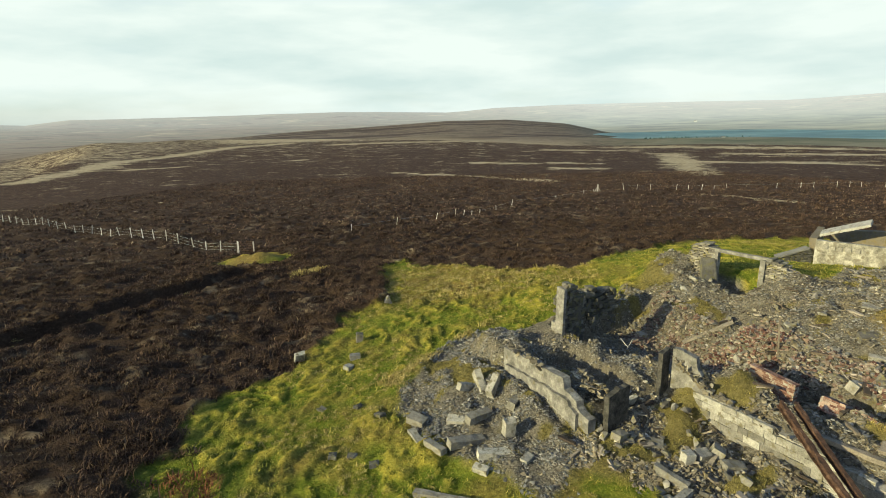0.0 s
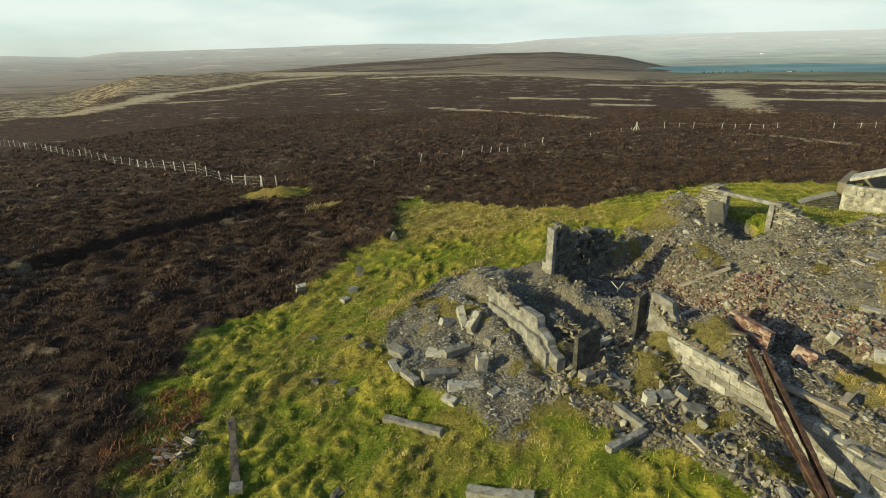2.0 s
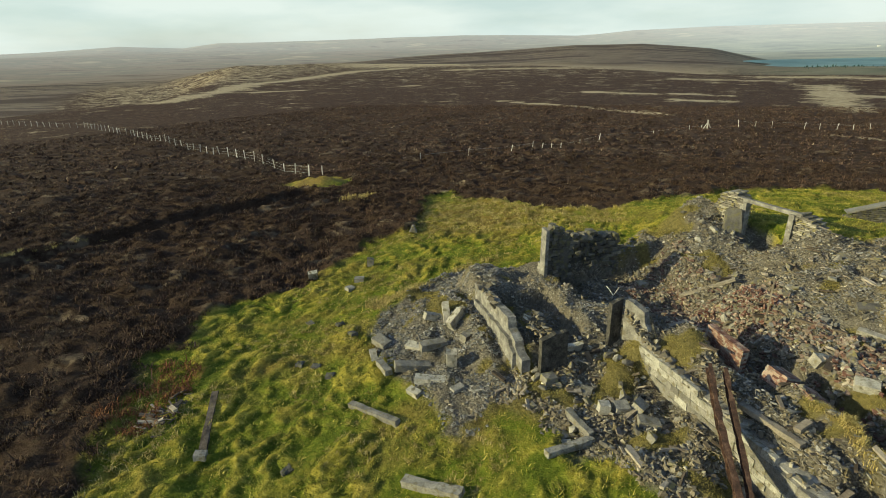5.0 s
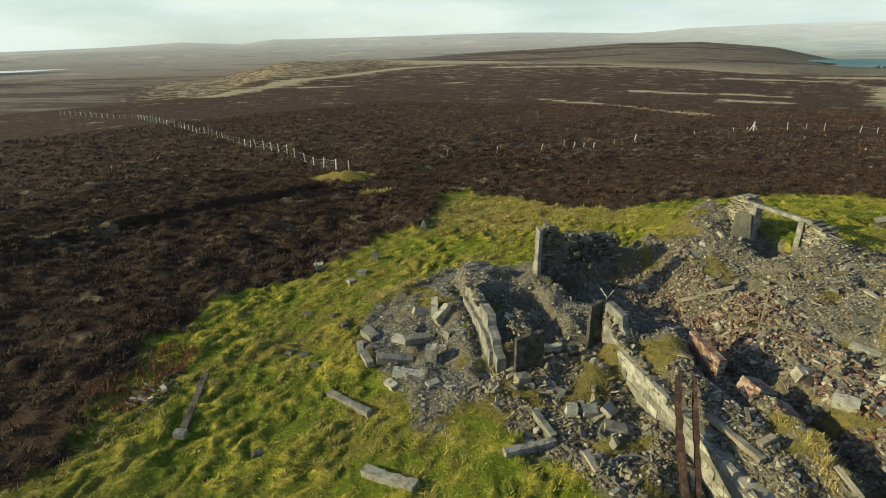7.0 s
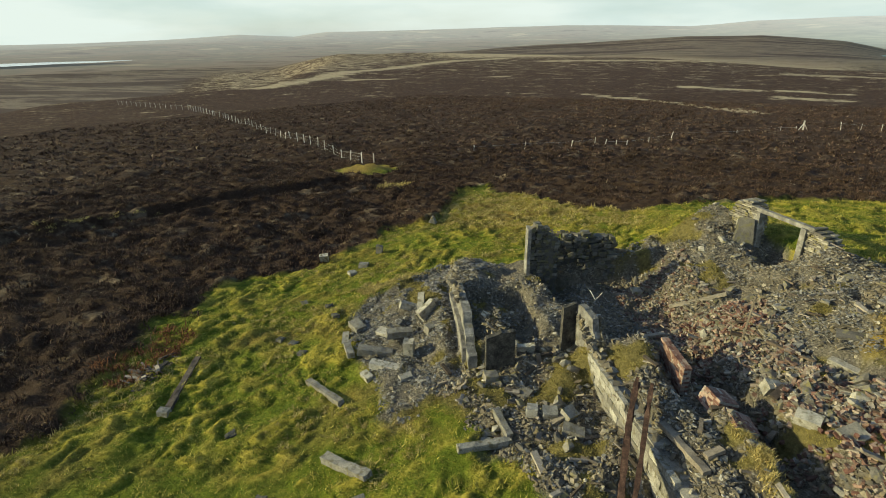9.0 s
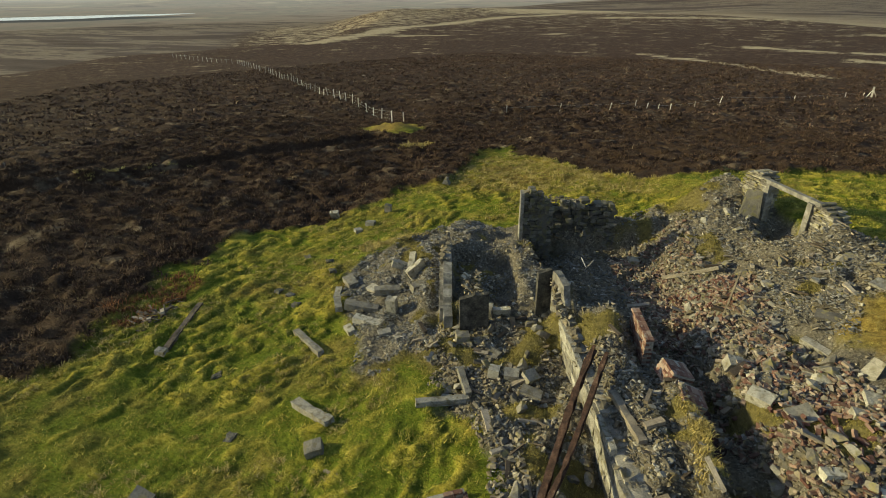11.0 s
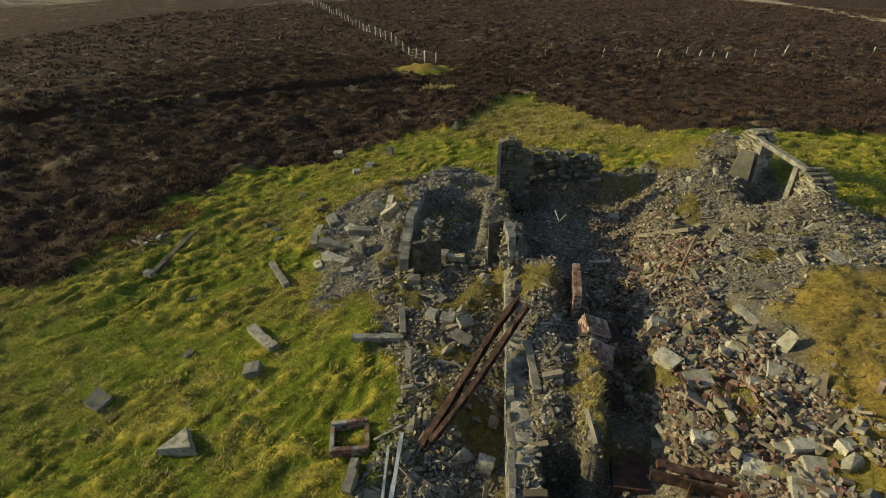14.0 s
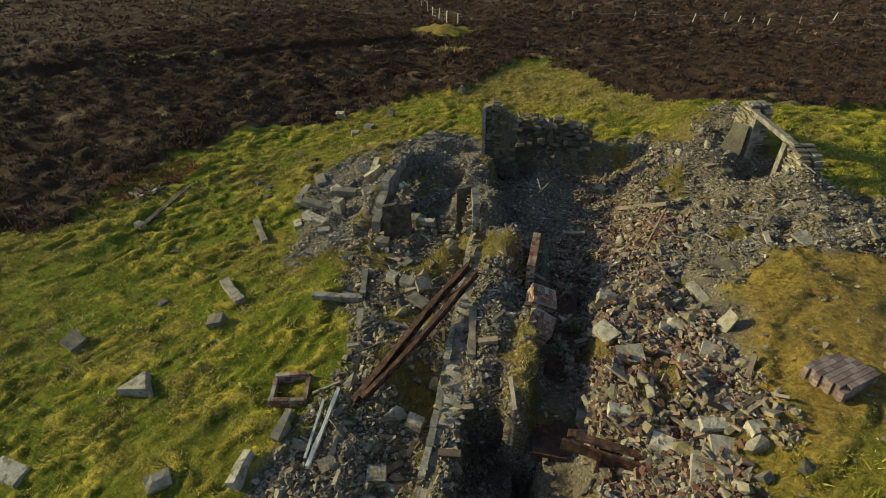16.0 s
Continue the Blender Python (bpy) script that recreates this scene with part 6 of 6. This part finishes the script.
heap("splinters", SPLINTER, STRIPS, 230, BACK_ZONE, 0.2, 0.65, 23, "splintered laths and timber before the doorway", "wood", None, 0.3, 0.25, 1.0, 2.6)
heap("splinters", SPLINTER, STRIPS, 110, FLOOR_ZONE, 0.2, 0.65, 24, "splintered laths along the long wall", "wood", None, 0.3, 0.25, 1.0, 2.6)
heap("splinters", SPLINTER, STRIPS, 34, [(-8.2, 12.2), (-6.8, 11.6), (-6.2, 13.2), (-7.6, 14.2)], 0.25, 0.6, 25, "heap of dark rotten sticks at the heather's edge", "wood", None, 0.25, 0.3, 1.0, 1.6)
r = np.random.RandomState(77)
pile = thing("brick_pile", at(-5.5, 19.8, 2.3), "heap of fallen red and buff bricks", "bricks")
bx, by = spots(r, 280, zone([(-8.8, 18.2), (-8.8, 20.6), (-5, 21.4), (-2.5, 21), (-2.5, 19), (-5.5, 18.4)]))
for x, y in zip(bx, by):
    piece("brick", RND.choice(brick_mesh), pile, lay(x, y, -0.07) @ pose(0, 0, 0, r.normal(0, 28), r.normal(0, 28), r.uniform(0, 360)))
pile = thing("brick_pile", at(-13, 19.7, 2.0), "heap of dark red bricks beside a grey timber", "bricks")
bx, by = spots(r, 170, zone([(-14.2, 18.4), (-14, 20.8), (-12, 21), (-11.6, 18.8)]))
for x, y in zip(bx, by):
    piece("brick", RND.choice(brick_mesh), pile, lay(x, y, -0.09) @ pose(0, 0, 0, r.normal(0, 28), r.normal(0, 28), r.uniform(0, 360)))
stone_mesh = [to_mesh("stone", stone_bm(random.Random(90 + k), 0.7, 12), STONE_PIECE) for k in range(6)]
pile = thing("stone_pile", at(-8.5, 13, 1.1), "heap of larger broken stones before the long wall", "stones")
bx, by = spots(r, 120, FRONT_ZONE)
for x, y in zip(bx, by):
    s = r.uniform(0.18, 0.4)
    piece("stone", RND.choice(stone_mesh), pile, lay(x, y, -0.05) @ pose(0, 0, 0, r.normal(0, 25), r.normal(0, 25), r.uniform(0, 360)) @ Matrix.Diagonal((s * 1.2, s, s * 0.8, 1)))
pile = thing("stone_pile", at(-5.5, 20, 2.4), "larger pale stones lying among fallen bricks", "stones")
bx, by = spots(r, 110, BRICK_ZONE)
for x, y in zip(bx, by):
    s = r.uniform(0.18, 0.46)
    piece("stone", RND.choice(stone_mesh), pile, lay(x, y, -0.06) @ pose(0, 0, 0, r.normal(0, 25), r.normal(0, 25), r.uniform(0, 360)) @ Matrix.Diagonal((s * 1.2, s, s * 0.8, 1)))
pile = thing("stone_pile", (13.5, 23, 2.2), "larger broken stones and slabs before the doorway", "stones")
bx, by = spots(r, 110, BACK_ZONE)
for x, y in zip(bx, by):
    s = r.uniform(0.16, 0.38)
    piece("stone", RND.choice(stone_mesh), pile, lay(x, y, -0.05) @ pose(0, 0, 0, r.normal(0, 22), r.normal(0, 22), r.uniform(0, 360)) @ Matrix.Diagonal((s * 1.3, s, s * 0.6, 1)))

# ---- grass and heather ----
def tuft(rnd, blades, high, lean, wide):
    """A clump of blades: thin bent triangles from one root, 1 unit of spread."""
    v, f = [], []
    for _ in range(blades):
        a, l = rnd.uniform(0, 6.28), rnd.uniform(0.2, 1) * lean
        h = high * rnd.uniform(0.5, 1.1)
        root = Vector((rnd.gauss(0, 0.35), rnd.gauss(0, 0.35), -0.1))
        d, s = Vector((math.cos(a), math.sin(a), 0)), Vector((-math.sin(a), math.cos(a), 0)) * wide
        k = len(v)
        v += [root - s, root + s, root + d * l * 0.45 + s * 0.8 + Vector((0, 0, h * 0.75)), root + d * l * 0.45 - s * 0.8 + Vector((0, 0, h * 0.75)), root + d * l + Vector((0, 0, h))]
        f += [(k, k + 1, k + 2), (k, k + 2, k + 3), (k + 3, k + 2, k + 4)]
    return np.array([p[:] for p in v]), np.array(f)


def spray(rnd, blades, high, lean, wide):
    """A low clump of fine blades, one sliver each."""
    v, f = [], []
    for k in range(blades):
        a, l, h = rnd.uniform(0, 6.28), rnd.uniform(0.2, 1) * lean, high * rnd.uniform(0.4, 1.1)
        root = Vector((rnd.gauss(0, 0.4), rnd.gauss(0, 0.4), -0.12))
        d, s = Vector((math.cos(a), math.sin(a), 0)), Vector((-math.sin(a), math.cos(a), 0)) * wide
        v += [root - s, root + s, root + d * l + Vector((0, 0, h))]
        f.append((3 * k, 3 * k + 1, 3 * k + 2))
    return np.array([p[:] for p in v]), np.array(f)


def sward(name, mat, shapes, n, outline, keep, lo, hi, seed, label, category):
    r = np.random.RandomState(seed)
    x, y = spots(r, n, outline, keep)
    s = lo + (hi - lo) * r.rand(n) ** 1.8
    z = land(x, y) - 0.01
    return scatter(name, mat, shapes, np.stack([x, y, z], -1), np.stack([s, s, s * r.uniform(0.7, 1.3, n)], -1), r.uniform(0, 6.28, n), r.normal(0, 0.12, n), r.normal(0, 0.12, n), label, category, seed)


RND = random.Random(5)
TUFTS = [spray(RND, 13, 0.6, 0.8, 0.05) for _ in range(6)]
SHAGS = [tuft(RND, 24, 0.6, 1.0, 0.04) for _ in range(4)]
BUSHES = [tuft(RND, 24, 0.55, 0.75, 0.05) for _ in range(5)]
FAR_BUSHES = [tuft(RND, 7, 0.45, 0.9, 0.12) for _ in range(4)]
MEADOW = [(-11, 2), (26, 2), (27, 44), (-7, 44)]


def on_turf(x, y):
    return (green_at(x, y) > 0.05) & (rubble_at(x, y) < 0.1) & (bell(x, y, 18.5, 17.5, 3.6, 4.6) < 0.45)


sward("grass", GRASS_BLADE, TUFTS, 52000, MEADOW, on_turf, 0.06, 0.17, 1, "short green and yellow moorland grass", "grass")
CLUMPS = [spray(RND, 16, 0.5, 1.0, 0.07) for _ in range(6)]
sward("grass", GRASS_BLADE, CLUMPS, 13000, MEADOW, lambda x, y: on_turf(x, y) & (tussocks(x, y) > 0.0), 0.1, 0.26, 31, "wind-combed clumps of green and yellow grass", "grass")
sward("grass_tussocks", DRY_BLADE, SHAGS, 2600, MEADOW, lambda x, y: on_turf(x, y) & (ripple(x, y, 3.1, 61) + 0.6 * ripple(x, y, 1.0, 62) > 0.42), 0.09, 0.24, 2, "bleached yellow tussocks of rough grass", "grass")
sward("grass_tussocks", DRY_BLADE, SHAGS, 900, [(-4.8, 32.5), (-2, 30.5), (9, 30), (9, 35), (-3, 41)], on_turf, 0.15, 0.36, 3, "band of bleached grass below the heather", "grass")
sward("grass_tussocks", DRY_BLADE, SHAGS, 110, [(0.5, 24.5), (2.6, 26.5), (-1, 22.6), (-3, 21), (-2.2, 20.4)], None, 0.2, 0.42, 4, "bleached tussocks round the slate heap", "grass")
sward("yellow_grass", MOSS_BLADE, TUFTS, 9000, [(15.8, 10), (24, 8), (25, 21), (16, 19.5)], lambda x, y: rubble_at(x, y) < 0.0, 0.04, 0.13, 5, "yellowed mossy grass beside the bricks", "grass")
sward("grass_tussocks", DRY_BLADE, SHAGS, 60, [(-8.4, 10.2), (-6.6, 10), (-5.2, 14.6), (-6.8, 15)], None, 0.14, 0.3, 16, "pale tussocks at the heather's edge", "grass")
sward("grass_tussocks", DRY_BLADE, SHAGS, 120, [(12.0, 13.8), (12.4, 13.9), (13.1, 11.9), (12.8, 11.7)], None, 0.1, 0.24, 34, "bleached grass on the bank beside the trench", "grass")
sward("grass_tussocks", DRY_BLADE, SHAGS, 26, [(-11.2, 37.6), (-9.2, 37.6), (-9.2, 39.4), (-11, 39.4)], None, 0.35, 0.7, 17, "tall bleached tussocks by the hummock", "grass")
sward("yellow_grass", MOSS_BLADE, TUFTS, 17000, RUBBLE, lambda x, y: moss_at(x, y) > 0.02, 0.05, 0.15, 18, "yellow moss and grass growing through rubble", "grass")
heap("rubble_heap", STONE, STONES, 500, [(16.2, 10.5), (21, 10), (21, 19), (16.4, 19)], 0.03, 0.2, 32, "small stones strewn in yellowed grass", "rubble", None, 0.4, 0.2, 1.0, 3.0)
sward("grass_tussocks", DRY_BLADE, SHAGS, 60, [(-18.3, 36.4), (-17.5, 36.9), (-28.2, 21.0), (-28.9, 21.6)], None, 0.2, 0.4, 33, "pale tussocks along the lip of the ditch", "grass")
sward("bracken", RUSTY_BRACKEN, SHAGS, 70, [(-9.5, 12), (-7.2, 11.5), (-7.4, 15.5), (-9.3, 16)], None, 0.25, 0.5, 6, "dead rust-brown bracken at the heather's edge", "bracken")


def on_heath(x, y):
    return (green_at(x, y) < 0.12) & (ditch_at(x, y) > 1.35)


sward("heather", HEATHER, BUSHES, 9500, [(-34, -2), (-6, -2), (-2, 33), (-6, 45), (-14, 50), (-36, 44)], on_heath, 0.22, 0.5, 7, "dense dark brown winter heather", "heather")
sward("heather", HEATHER, BUSHES, 5000, [(-14, 38), (2, 34), (14, 36), (45, 42), (50, 62), (10, 64), (-20, 60)], on_heath, 0.25, 0.55, 8, "dense dark brown winter heather", "heather")
sward("heather", HAZY_HEATHER, FAR_BUSHES, 24000, [(-36, 44), (-14, 50), (10, 62), (50, 60), (110, 90), (70, 150), (-60, 150), (-90, 60), (-60, 0), (-34, -2)], on_heath, 0.35, 0.8, 9, "dark brown heather across the moor, haze in its colour", "heather")

# ---- far white farmhouses ----
for k, (azimuth, dist, z0) in enumerate(((-23.9, 2350, -29), (-26.3, 800, -24.5))):
    hx, hy = -math.sin(radians(azimuth)) * dist, math.cos(radians(azimuth)) * dist
    house = thing("farmhouse", (hx, hy, z0), "tiny white farmhouse far across the valley", "house", "far farmhouses")
    size = 0.5 if k < 1 else 0.3
    part("wall", rough_box((16 * size, 8 * size, 7 * size), Matrix.Translation((hx, hy, z0)), 9, 0.01, k), WHITE, house)
    bm = bmesh.new()
    rx, ry, rh = 8.4 * size, 4.4 * size, 7 * size
    v = [bm.verts.new((hx + p * rx, hy + q * ry, z0 + rh + h)) for p, q, h in ((-1, -1, 0), (1, -1, 0), (1, 1, 0), (-1, 1, 0), (-1, 0, 3 * size), (1, 0, 3 * size))]
    for f in ((0, 1, 5, 4), (2, 3, 4, 5), (0, 4, 3), (1, 2, 5), (0, 3, 2, 1)):
        bm.faces.new([v[j] for j in f])
    part("roof", bm, SLATE, house)
